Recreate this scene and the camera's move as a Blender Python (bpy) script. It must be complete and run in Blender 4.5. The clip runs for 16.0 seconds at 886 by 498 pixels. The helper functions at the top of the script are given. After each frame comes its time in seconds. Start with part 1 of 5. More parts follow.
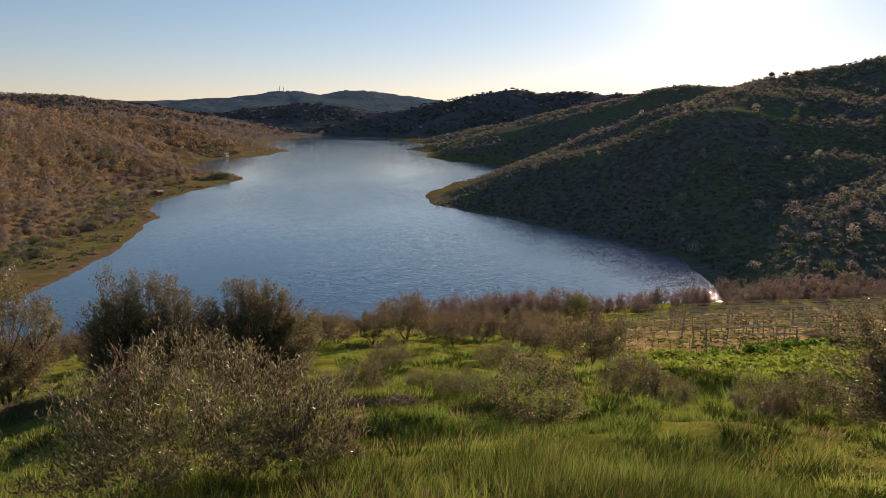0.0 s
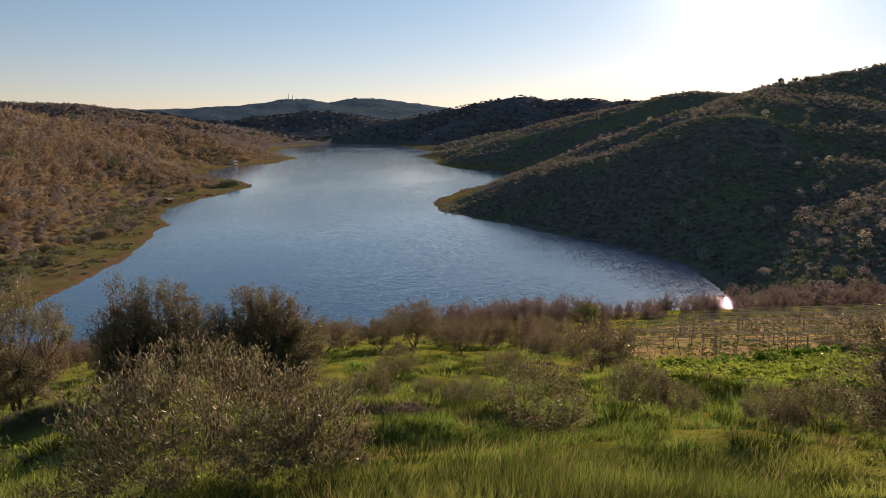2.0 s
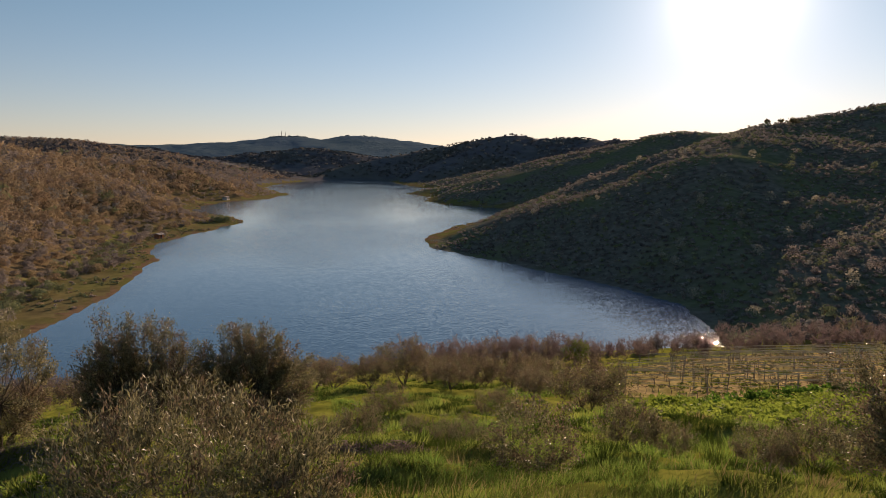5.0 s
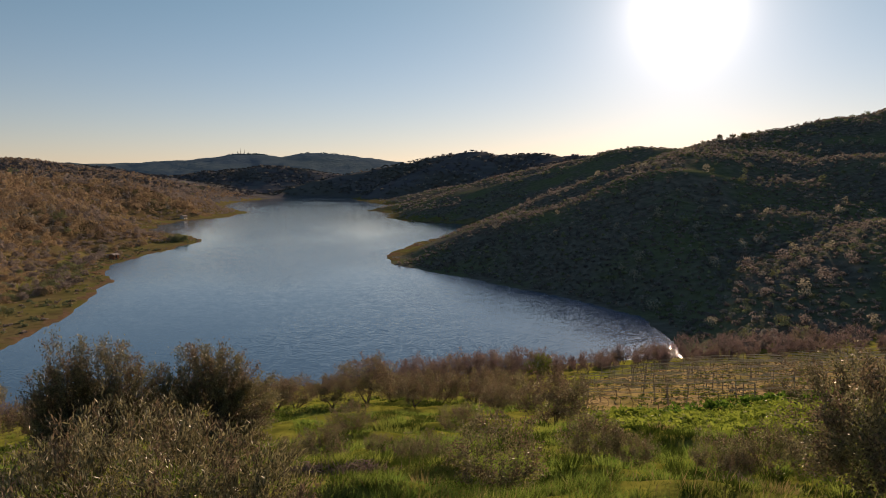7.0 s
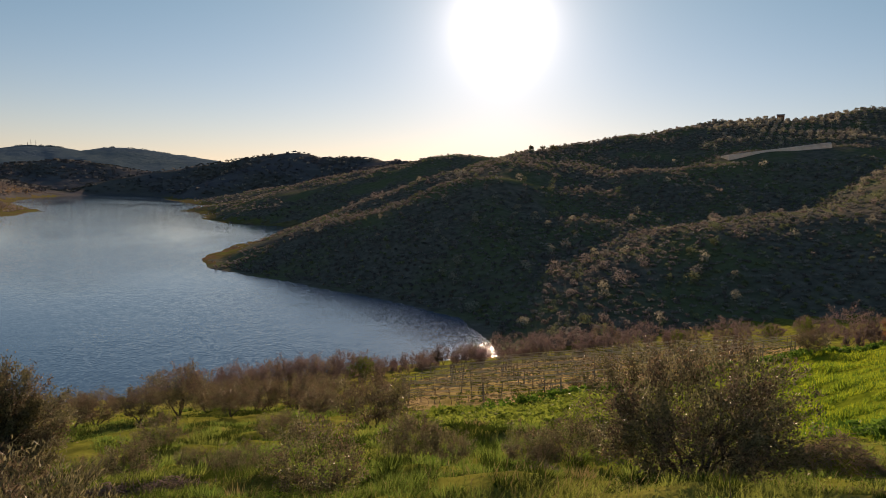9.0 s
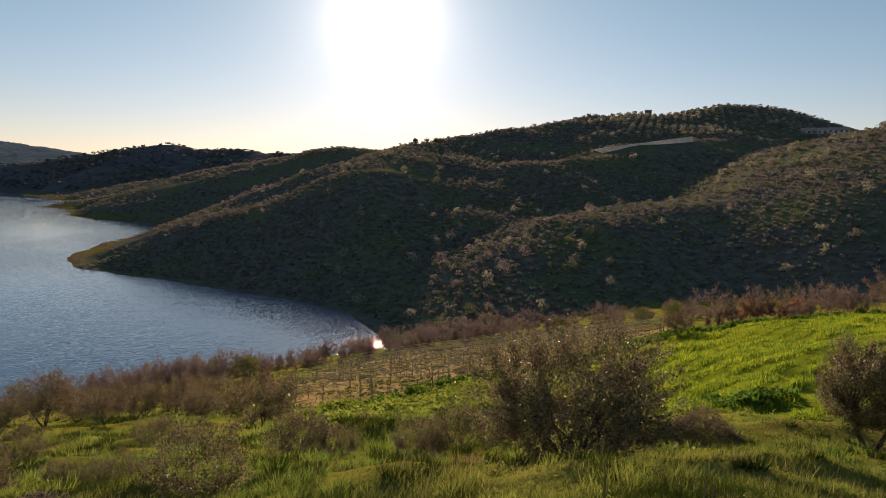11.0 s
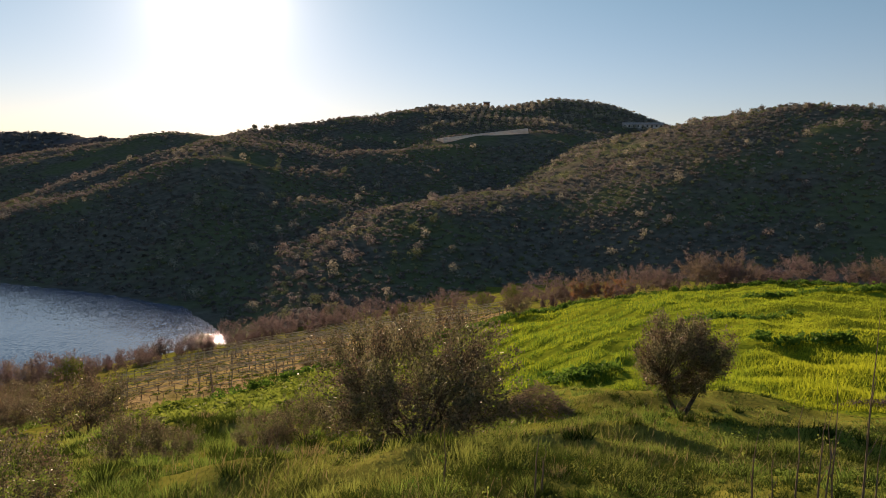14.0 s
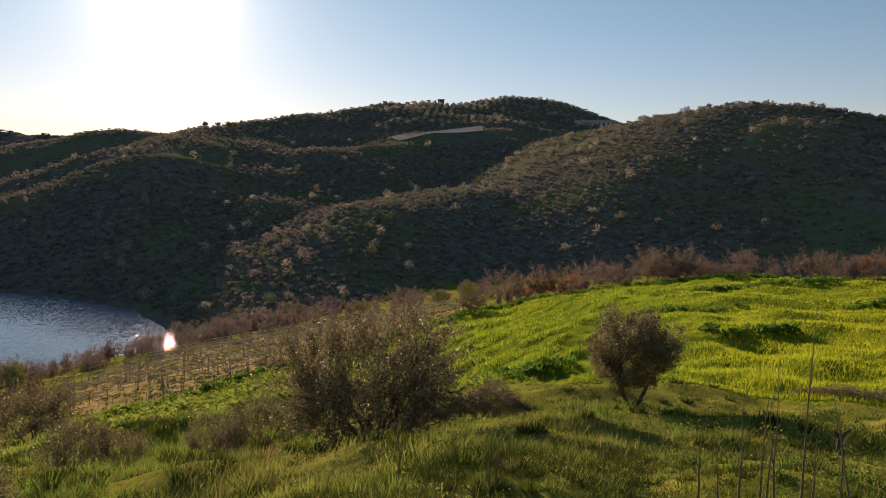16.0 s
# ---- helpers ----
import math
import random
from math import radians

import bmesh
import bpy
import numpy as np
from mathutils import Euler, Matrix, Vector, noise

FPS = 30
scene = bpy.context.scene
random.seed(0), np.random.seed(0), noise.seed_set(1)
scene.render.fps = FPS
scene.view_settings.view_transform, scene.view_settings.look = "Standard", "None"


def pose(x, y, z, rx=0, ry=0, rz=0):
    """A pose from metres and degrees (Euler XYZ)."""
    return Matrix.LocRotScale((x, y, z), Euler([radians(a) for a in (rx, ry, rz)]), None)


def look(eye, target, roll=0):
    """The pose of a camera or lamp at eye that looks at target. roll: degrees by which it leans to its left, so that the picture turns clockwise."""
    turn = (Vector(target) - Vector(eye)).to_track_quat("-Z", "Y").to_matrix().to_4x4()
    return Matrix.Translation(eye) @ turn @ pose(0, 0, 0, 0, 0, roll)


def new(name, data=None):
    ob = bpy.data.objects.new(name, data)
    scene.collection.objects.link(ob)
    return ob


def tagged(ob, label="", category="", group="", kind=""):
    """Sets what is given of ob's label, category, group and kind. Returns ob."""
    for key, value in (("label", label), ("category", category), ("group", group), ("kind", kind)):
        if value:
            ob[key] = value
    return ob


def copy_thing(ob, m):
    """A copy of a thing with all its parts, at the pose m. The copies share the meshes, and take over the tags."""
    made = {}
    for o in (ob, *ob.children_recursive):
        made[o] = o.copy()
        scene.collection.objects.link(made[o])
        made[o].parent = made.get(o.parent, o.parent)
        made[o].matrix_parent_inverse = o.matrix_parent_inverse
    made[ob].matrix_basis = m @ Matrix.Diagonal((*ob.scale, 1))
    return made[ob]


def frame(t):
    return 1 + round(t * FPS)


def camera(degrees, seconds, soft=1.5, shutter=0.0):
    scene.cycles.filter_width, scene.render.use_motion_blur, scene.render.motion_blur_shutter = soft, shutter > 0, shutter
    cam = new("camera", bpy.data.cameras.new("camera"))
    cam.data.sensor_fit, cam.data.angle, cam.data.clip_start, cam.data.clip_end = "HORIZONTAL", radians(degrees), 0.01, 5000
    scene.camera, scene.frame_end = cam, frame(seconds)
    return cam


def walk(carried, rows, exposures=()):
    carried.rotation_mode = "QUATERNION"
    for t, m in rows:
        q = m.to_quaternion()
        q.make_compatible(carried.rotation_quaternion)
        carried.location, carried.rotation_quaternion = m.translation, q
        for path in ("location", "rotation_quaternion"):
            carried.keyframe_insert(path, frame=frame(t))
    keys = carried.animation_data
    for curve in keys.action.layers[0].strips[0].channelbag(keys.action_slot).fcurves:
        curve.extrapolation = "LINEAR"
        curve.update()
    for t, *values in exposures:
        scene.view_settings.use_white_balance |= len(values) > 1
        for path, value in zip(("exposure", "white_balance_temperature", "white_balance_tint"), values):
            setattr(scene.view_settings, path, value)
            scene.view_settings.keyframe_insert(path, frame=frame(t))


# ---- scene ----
# ---- camera and walk ----
cam = camera(64.28, 16.0, soft=0.75)
EYE_HEIGHT = 30.0          # above the water of the reservoir, which lies at z = 0
TURNS = [
    (0.0, -10.20, 0.00, 0.00), (0.5, -10.21, 0.04, 0.01), (1.0, -10.13, 0.06, 0.20), (1.5, -10.00, 0.15, 0.37),
    (2.0, -9.63, 0.22, 0.66), (2.5, -9.42, 0.23, 0.97), (3.0, -8.92, 0.26, 1.54), (3.5, -8.30, 0.05, 1.44),
    (6.0, -5.93, -0.04, -1.37), (6.5, -5.68, 0.07, -2.13), (7.0, -5.33, 0.28, -3.15), (7.5, -5.15, 0.30, -4.26),
    (8.0, -5.02, -0.18, -8.19), (8.5, -4.94, -0.82, -12.69), (9.0, -4.93, -1.27, -17.38), (9.5, -4.97, -1.53, -21.26),
    (12.0, -5.62, -0.66, -29.56), (12.5, -5.70, -0.77, -31.78), (13.0, -5.79, -0.84, -33.47), (13.5, -5.89, -1.06, -36.08),
    (14.0, -6.00, -1.32, -39.23), (14.5, -6.04, -1.39, -40.99), (15.0, -6.04, -1.27, -41.57), (15.5, -6.05, -1.24, -42.39),
    (16.0, -6.13, -1.14, -42.84)]
walk(cam, [(t, pose(0.012 * t, -0.014 * max(0.0, t - 8.0), EYE_HEIGHT, 90 + a, b, c)) for t, a, b, c in TURNS],
     exposures=[(t, s + 0.08, k, 27) for t, s, k in ((0.0, 0.56, 6800), (3.5, 0.52, 6850), (6.5, 0.36, 7150), (8.0, 0.29, 7200), (9.5, 0.37, 7200), (12.0, 0.50, 7200),
                                             (14.0, 0.56, 7150), (16.0, 0.56, 7100))])

# ---- world, sun, exposure ----
SUN_AZIMUTH, SUN_ELEVATION = 21.8, 12.8      # degrees: clockwise from +y, above the horizon
world = bpy.data.worlds.new("sky")
scene.world = world
world.use_nodes = True
nt = world.node_tree
sky = nt.nodes.new("ShaderNodeTexSky")
sky.sky_type, sky.sun_disc = "NISHITA", False
sky.sun_elevation, sky.sun_rotation = radians(SUN_ELEVATION), radians(SUN_AZIMUTH)
sky.altitude, sky.air_density, sky.dust_density, sky.ozone_density = 100.0, 1.0, 0.06, 1.8
nt.nodes["Background"].inputs["Strength"].default_value = 0.066
# the low sky is paler and less yellow than the clear-air model gives
place = nt.nodes.new("ShaderNodeTexCoord")
split, low_sky = nt.nodes.new("ShaderNodeSeparateXYZ"), nt.nodes.new("ShaderNodeMapRange")
low_sky.inputs["From Min"].default_value, low_sky.inputs["From Max"].default_value = 0.0, 0.24
hue_by_height, cool = nt.nodes.new("ShaderNodeMix"), nt.nodes.new("ShaderNodeMix")
hue_by_height.data_type = cool.data_type = "RGBA"
cool.blend_type = "MULTIPLY"
hue_by_height.inputs[6].default_value, hue_by_height.inputs[7].default_value = (0.95, 0.89, 1.06, 1), (0.79, 0.99, 0.98, 1)
cool.inputs[0].default_value = 1.0
nt.links.new(place.outputs["Generated"], split.inputs[0])
nt.links.new(split.outputs["Z"], low_sky.inputs["Value"])
nt.links.new(low_sky.outputs[0], hue_by_height.inputs[0])
nt.links.new(sky.outputs["Color"], cool.inputs[6])
nt.links.new(hue_by_height.outputs[2], cool.inputs[7])
nt.links.new(cool.outputs[2], nt.nodes["Background"].inputs["Color"])

a, e = radians(SUN_AZIMUTH), radians(SUN_ELEVATION)
sun_way = Vector((math.sin(a) * math.cos(e), math.cos(a) * math.cos(e), math.sin(e)))
# the aureole of thin evening haze round the sun
dot = nt.nodes.new("ShaderNodeVectorMath")
dot.operation = "DOT_PRODUCT"
dot.inputs[1].default_value = sun_way
nt.links.new(place.outputs["Generated"], dot.inputs[0])
total = nt.nodes["Background"].outputs[0]
for power, strength, tint in ((700.0, 0.8, (1.0, 0.95, 0.86, 1)), (160.0, 0.26, (1.0, 0.93, 0.82, 1)), (36.0, 0.055, (1.0, 0.88, 0.72, 1)), (9.0, 0.045, (1.0, 0.84, 0.64, 1))):
    p, q = nt.nodes.new("ShaderNodeMath"), nt.nodes.new("ShaderNodeMath")
    p.operation, q.operation = "POWER", "MULTIPLY"
    p.use_clamp = True
    p.inputs[1].default_value, q.inputs[1].default_value = power, strength
    nt.links.new(dot.outputs["Value"], p.inputs[0])
    nt.links.new(p.outputs[0], q.inputs[0])
    glow, add = nt.nodes.new("ShaderNodeBackground"), nt.nodes.new("ShaderNodeAddShader")
    glow.inputs["Color"].default_value = tint
    nt.links.new(q.outputs[0], glow.inputs["Strength"])
    nt.links.new(total, add.inputs[0])
    nt.links.new(glow.outputs[0], add.inputs[1])
    total = add.outputs[0]
nt.links.new(total, nt.nodes["World Output"].inputs["Surface"])
sun = new("sun", bpy.data.lights.new("sun", "SUN"))
sun.data.energy, sun.data.angle, sun.data.color = 5.0, radians(0.55), (1.0, 0.80, 0.55)
sun.matrix_world = look(sun_way * 300, (0, 0, 0))


# ---- materials ----
def shader(name, low, high, scale=3.0, rough=0.9, bump=0.0, bump_scale=20.0, translucent=0.0, island=0.0,
           patch=None, patch_scale=0.05, patch_amount=0.5, spec=0.0, metal=0.0):
    """Two-scale procedural surface: fine grain between two colours, broad patches of a third, and variation by island."""
    m = bpy.data.materials.new(name)
    m.use_nodes = True
    t = m.node_tree
    n, l = t.nodes, t.links
    b = n["Principled BSDF"]
    geo = n.new("ShaderNodeNewGeometry")
    pos = geo.outputs["Position"]

    def noise_at(s, detail=4.0):
        x = n.new("ShaderNodeTexNoise")
        x.inputs["Scale"].default_value, x.inputs["Detail"].default_value = s, detail
        l.new(pos, x.inputs["Vector"])
        return x.outputs["Fac"]

    def mix(fac, c1, c2):
        x = n.new("ShaderNodeMix")
        x.data_type = "RGBA"
        for k, v in ((0, fac), (6, c1), (7, c2)):
            if isinstance(v, (tuple, float, int)):
                x.inputs[k].default_value = v if k == 0 else (*v, 1)
            else:
                l.new(v, x.inputs[k])
        return x.outputs[2]

    ramp = n.new("ShaderNodeMapRange")
    ramp.inputs["From Min"].default_value, ramp.inputs["From Max"].default_value = 0.32, 0.68
    l.new(noise_at(scale), ramp.inputs["Value"])
    fac = ramp.outputs[0]
    if island:
        x = n.new("ShaderNodeMix")
        x.inputs[0].default_value = island
        l.new(fac, x.inputs[2])
        l.new(geo.outputs["Random Per Island"], x.inputs[3])
        fac = x.outputs[0]
    col = mix(fac, low, high)
    if patch:
        r2 = n.new("ShaderNodeMapRange")
        r2.inputs["From Min"].default_value, r2.inputs["From Max"].default_value = 0.45, 0.62
        r2.inputs["To Max"].default_value = patch_amount
        l.new(noise_at(patch_scale, 5.0), r2.inputs["Value"])
        col = mix(r2.outputs[0], col, patch)
    l.new(col, b.inputs["Base Color"])
    b.inputs["Roughness"].default_value = rough
    b.inputs["Specular IOR Level"].default_value = spec
    b.inputs["Metallic"].default_value = metal
    if bump:
        x = n.new("ShaderNodeBump")
        x.inputs["Strength"].default_value, x.inputs["Distance"].default_value = 1.0, bump
        l.new(noise_at(bump_scale, 6.0), x.inputs["Height"])
        l.new(x.outputs[0], b.inputs["Normal"])
    if translucent:
        tr = n.new("ShaderNodeBsdfTranslucent")
        l.new(col, tr.inputs["Color"])
        add = n.new("ShaderNodeMixShader")
        add.inputs[0].default_value = translucent
        l.new(b.outputs[0], add.inputs[1])
        l.new(tr.outputs[0], add.inputs[2])
        l.new(add.outputs[0], n["Material Output"].inputs["Surface"])
    return m


M_TURF = shader("turf", (0.09, 0.105, 0.018), (0.27, 0.28, 0.045), 0.9, bump=0.04, bump_scale=9, patch=(0.19, 0.16, 0.06), patch_scale=0.12, patch_amount=0.45)
M_CROP = shader("crop_field", (0.10, 0.145, 0.014), (0.24, 0.30, 0.025), 0.8, bump=0.12, bump_scale=5, patch=(0.24, 0.26, 0.02), patch_scale=0.05, patch_amount=0.6)
M_SOIL = shader("vineyard_soil", (0.20, 0.14, 0.065), (0.46, 0.35, 0.17), 1.5, bump=0.08, bump_scale=6, patch=(0.27, 0.235, 0.06), patch_scale=0.25, patch_amount=0.6)
M_SLOPE = shader("scrub_slope", (0.095, 0.09, 0.07), (0.19, 0.175, 0.135), 0.35, bump=0.5, bump_scale=0.9, patch=(0.13, 0.165, 0.06), patch_scale=0.035, patch_amount=0.6)
M_DRY = shader("dry_slope", (0.11, 0.078, 0.046), (0.20, 0.145, 0.08), 0.3, bump=0.5, bump_scale=0.8, patch=(0.10, 0.105, 0.04), patch_scale=0.025, patch_amount=0.6)
# forest lightened and greyed: haze over the far hills put into its colour
M_FAR_HAZED = shader("hazed_far_forest", (0.10, 0.10, 0.11), (0.15, 0.145, 0.14), 0.03, bump=4.0, bump_scale=0.07, patch=(0.12, 0.115, 0.085), patch_scale=0.006, patch_amount=0.6)
# the farthest woods: the blue of distance haze is painted into the colour
M_HORIZON_HAZED = shader("hazed_horizon_wood", (0.085, 0.13, 0.17), (0.12, 0.17, 0.20), 0.012, bump=6.0, bump_scale=0.03, patch=(0.14, 0.19, 0.19), patch_scale=0.002, patch_amount=0.5)
M_BEACH = shader("lake_beach", (0.12, 0.078, 0.05), (0.22, 0.15, 0.09), 0.6, bump=0.06, bump_scale=3, patch=(0.12, 0.13, 0.035), patch_scale=0.08, patch_amount=0.8)
M_MEADOW = shader("shore_meadow", (0.11, 0.09, 0.045), (0.20, 0.165, 0.075), 0.2, bump=0.1, bump_scale=2, patch=(0.15, 0.165, 0.04), patch_scale=0.03, patch_amount=0.6)


# ---- lie of the land ----
def lattice(x, y, seed):
    """Smooth value noise in -1..1 on whole-number cells."""
    xi, yi = np.floor(x).astype(np.int64), np.floor(y).astype(np.int64)
    u, v = x - xi, y - yi
    u, v = u * u * (3 - 2 * u), v * v * (3 - 2 * v)

    def h(i, j):
        k = (i * 374761393 + j * 668265263 + seed * 1442695041) & 0xFFFFFFFF
        k = ((k ^ (k >> 13)) * 1274126177) & 0xFFFFFFFF
        return ((k ^ (k >> 16)) & 0xFFFF) / 32767.5 - 1.0
    return (h(xi, yi) * (1 - u) + h(xi + 1, yi) * u) * (1 - v) + (h(xi, yi + 1) * (1 - u) + h(xi + 1, yi + 1) * u) * v


def fbm(x, y, cell, octaves, seed):
    total, gain = 0.0, 1.0
    for k in range(octaves):
        total = total + gain * lattice(x / cell, y / cell, seed + k)
        cell, gain = cell / 2.03, gain * 0.5
    return total


# The hillside below the viewpoint: heights along nine bearings.
BEARINGS = [-45, -10, 10, 25, 38, 50, 62, 80]
RANGES = [0, 5, 10, 20, 35, 50, 75, 100, 130, 170]
PROFILE = [
    [28.3, 27.2, 25.2, 22.0, 18.0, 13.8, 6.5, 1.0, -2.0, -5.0],
    [28.3, 27.2, 25.2, 22.0, 18.0, 14.0, 6.8, 0.2, -2.5, -6.0],
    [28.3, 27.2, 25.3, 22.2, 17.7, 13.8, 7.3, 1.6, -2.5, -6.0],
    [28.3, 27.2, 25.4, 22.5, 18.3, 14.8, 10.4, 5.0, -0.8, -5.0],
    [28.3, 27.3, 25.6, 22.9, 19.2, 16.5, 13.0, 9.0, 5.0, 2.0],
    [28.3, 27.4, 25.8, 23.4, 21.0, 19.3, 16.8, 12.5, 9.0, 6.0],
    [28.3, 27.4, 26.0, 23.4, 22.0, 21.3, 20.0, 16.5, 12.0, 8.0],
    [28.3, 27.5, 26.2, 24.0, 22.8, 22.2, 21.5, 19.0, 15.0, 11.0]]
flat = [28.3 + 0.03 * r for r in RANGES]
bearing_knots = np.array([-180, -110] + BEARINGS + [130, 180], float)
tall = np.array([flat, flat] + PROFILE + [flat, flat])
fine_b, fine_q = np.arange(-180, 180.5, 1.0), np.linspace(0, math.sqrt(170), 160)
rows = np.array([np.interp(fine_q ** 2, RANGES, p) for p in tall])
TABLE = np.array([np.interp(fine_b, bearing_knots, rows[:, k]) for k in range(len(fine_q))]).T
for axis, width in ((0, 5), (1, 5)):
    k = np.exp(-0.5 * (np.arange(-2 * width, 2 * width + 1) / width) ** 2)
    pad = [(0, 0), (0, 0)]
    pad[axis] = (2 * width, 2 * width)
    TABLE = np.apply_along_axis(lambda c: np.convolve(c, k / k.sum(), "valid"), axis, np.pad(TABLE, pad, mode="edge"))


def hillside(x, y):
    b = np.clip(np.degrees(np.arctan2(x, y)) + 180, 0, 359.99)
    q = np.clip(np.sqrt(np.hypot(x, y)), 0, math.sqrt(170) - 1e-6) / math.sqrt(170) * 159
    i, j = b.astype(int), q.astype(int)
    u, v = b - i, q - j
    return (TABLE[i, j] * (1 - u) + TABLE[i + 1, j] * u) * (1 - v) + (TABLE[i, j + 1] * (1 - u) + TABLE[i + 1, j + 1] * u) * v


# The reservoir's outline: the west bank going away, the far end, the east bank coming back, and the near side under the hillside.
SHORE = [(-73, 120), (-75, 144), (-77, 160), (-81, 180), (-89, 208), (-90, 224), (-102, 246), (-109, 280), (-111, 313), (-108, 351),
         (-106, 375), (-123, 417), (-164, 469), (-181, 535), (-181, 593), (-161, 644), (-160, 744), (-201, 862), (-248, 997),
         (-283, 1260), (-274, 1451), (-229, 1570), (-129, 1570), (-84, 1260), (-19, 972)]
SHORE += [(-37, 791), (-14, 716), (-17, 623), (3, 559), (61, 493), (40, 431), (5, 361), (-8, 293), (-3, 260), (9, 238), (20, 217),
          (34, 194), (44, 173), (52, 152), (50, 131), (46, 104), (0, 60), (-60, 50), (-190, 30), (-260, 60), (-130, 88), (-80, 102)]


def from_shore(x, y):
    """Distance from the reservoir's outline, below zero on the water; the line wavers a little, as banks do."""
    w = np.clip(np.hypot(x, y) / 300, 0.25, 2.5)
    x, y = x + w * 2.2 * fbm(x, y, 22, 3, 5), y + w * 2.2 * fbm(x, y, 22, 3, 9)
    best, inside = np.full(np.shape(x), 1e12), np.zeros(np.shape(x), bool)
    for (x0, y0), (x1, y1) in zip(SHORE, SHORE[1:] + SHORE[:1]):
        dx, dy = x1 - x0, y1 - y0
        s = np.clip(((x - x0) * dx + (y - y0) * dy) / (dx * dx + dy * dy), 0, 1)
        best = np.minimum(best, (x - x0 - s * dx) ** 2 + (y - y0 - s * dy) ** 2)
        cross = (y0 > y) != (y1 > y)
        inside ^= cross & (x < (x1 - x0) * (y - y0) / ((y1 - y0) or 1e-9) + x0)
    return np.where(inside, -1, 1) * np.sqrt(best)


def crest(*points):
    """A ridge line from bearing, range and height of its knees."""
    return [(r * math.sin(radians(b)), r * math.cos(radians(b)), z) for b, r, z in points]


# Ridge lines: side slope, roundness of the top, knees.
RIDGES = [
    (0.26, 6, crest((15.8, 700, 55), (21.7, 560, 55), (25.3, 430, 54), (29.2, 470, 61), (32.6, 520, 69), (38.6, 580, 85),
                    (42.6, 600, 90), (46.6, 600, 93), (49.8, 590, 89), (54.6, 570, 77), (57.2, 540, 69), (60, 520, 64))),
    (0.34, 5, crest((58.9, 360, 55), (61, 340, 57), (65, 320, 58), (69.4, 310, 56), (74.6, 300, 51), (90, 300, 42))),
    (0.30, 4, crest((58.9, 330, 50), (52.6, 290, 35), (44.5, 250, 27), (39, 225, 22.5), (34.5, 200, 16), (30, 178, 10))),
    (0.27, 4, crest((45.8, 420, 50.5), (39, 390, 46), (34.5, 350, 42), (30, 310, 33), (25.8, 275, 21.5))),
    (0.30, 4, crest((-1.0, 300, 0.5), (3, 320, 1.2), (7.1, 310, 4.5), (10, 290, 11), (14, 262, 20.5), (18.2, 272, 30), (22, 300, 37), (25.3, 430, 54))),
    (0.30, 10, crest((-4.2, 1750, 32), (-1.1, 1700, 81), (2.5, 1650, 106), (5.2, 1600, 100), (7.4, 1600, 89), (10.5, 1550, 90), (13.9, 1450, 84), (17, 1200, 66))),
    (0.27, 6, crest((-1.1, 1000, 2), (1.6, 1050, 15), (5.2, 1100, 31), (9.6, 1150, 49), (13.9, 1200, 63))),
    (0.12, 5, crest((1.5, 680, 1), (5, 720, 7), (10, 740, 18), (16, 690, 50))),
    (0.30, 12, crest((-19, 1850, 40), (-14.7, 1950, 66), (-10.8, 2000, 81), (-8.2, 2000, 71), (-4.7, 2000, 55), (-2, 2000, 48))),
    (0.14, 12, crest((-60, 3300, 120), (-26.4, 3900, 134), (-20.8, 4000, 141), (-14.2, 4000, 172), (-11.9, 4000, 194), (-10.4, 4000, 173), (-8.6, 4000, 169),
                     (-6.9, 4000, 198), (-4.7, 4000, 182), (-0.9, 4000, 136), (14, 4000, 100), (60, 4000, 90))),
    (0.20, 10, crest((-50, 1400, 70), (-31.6, 1500, 75), (-28.2, 1500, 78), (-26.4, 1600, 74), (-23.5, 1700, 70), (-20.5, 1750, 54))),
    (0.16, 6, crest((-45, 480, 48), (-31.6, 520, 39), (-28.3, 540, 36), (-24.7, 580, 35), (-20.9, 640, 31), (-19.3, 660, 23), (-16.9, 680, 15), (-14, 720, 4))),
    (0.22, 5, crest((-48, 280, 42), (-31.8, 300, 25), (-29.9, 290, 21), (-26.8, 275, 14), (-24, 262, 7), (-22.6, 258, 3)))]


def far_land(x, y):
    d = from_shore(x, y)
    top = np.full(np.shape(x), 2.5) + np.clip(d, 0, 400) * 0.015
    for slope, soft, line in RIDGES:
        best = np.full(np.shape(x), -1e9)
        for (x0, y0, z0), (x1, y1, z1) in zip(line, line[1:]):
            dx, dy = x1 - x0, y1 - y0
            s = np.clip(((x - x0) * dx + (y - y0) * dy) / (dx * dx + dy * dy), 0, 1)
            w = np.hypot(x - x0 - s * dx, y - y0 - s * dy) * slope
            best = np.maximum(best, z0 + s * (z1 - z0) - (np.sqrt(w * w + soft * soft) - soft))
        k = np.clip(0.5 + 0.5 * (top - best) / 5.0, 0, 1)
        top = best * (1 - k) + top * k + 5.0 * k * (1 - k)
    rough = np.clip((top - 3) / 25, 0, 1)
    top = top + rough * (4.5 * fbm(x, y, 95, 4, 21) - 2.2 * np.abs(fbm(x, y, 60, 2, 31)))
    shelf = np.where(x < -60, 20.0, 8.0)       # the west bank is a flat shelf, the east one steep
    bank = np.where(d > 0, 0.05 + 0.06 * np.minimum(d, shelf) * 8 / shelf + 0.40 * np.maximum(d - shelf, 0), np.maximum(-5, 0.16 * d - 0.12))
    k = np.clip(0.5 + 0.5 * (bank - top) / 2.0, 0, 1)
    return np.where(d > 0, top * k + bank * (1 - k) - 2.0 * k * (1 - k), bank)


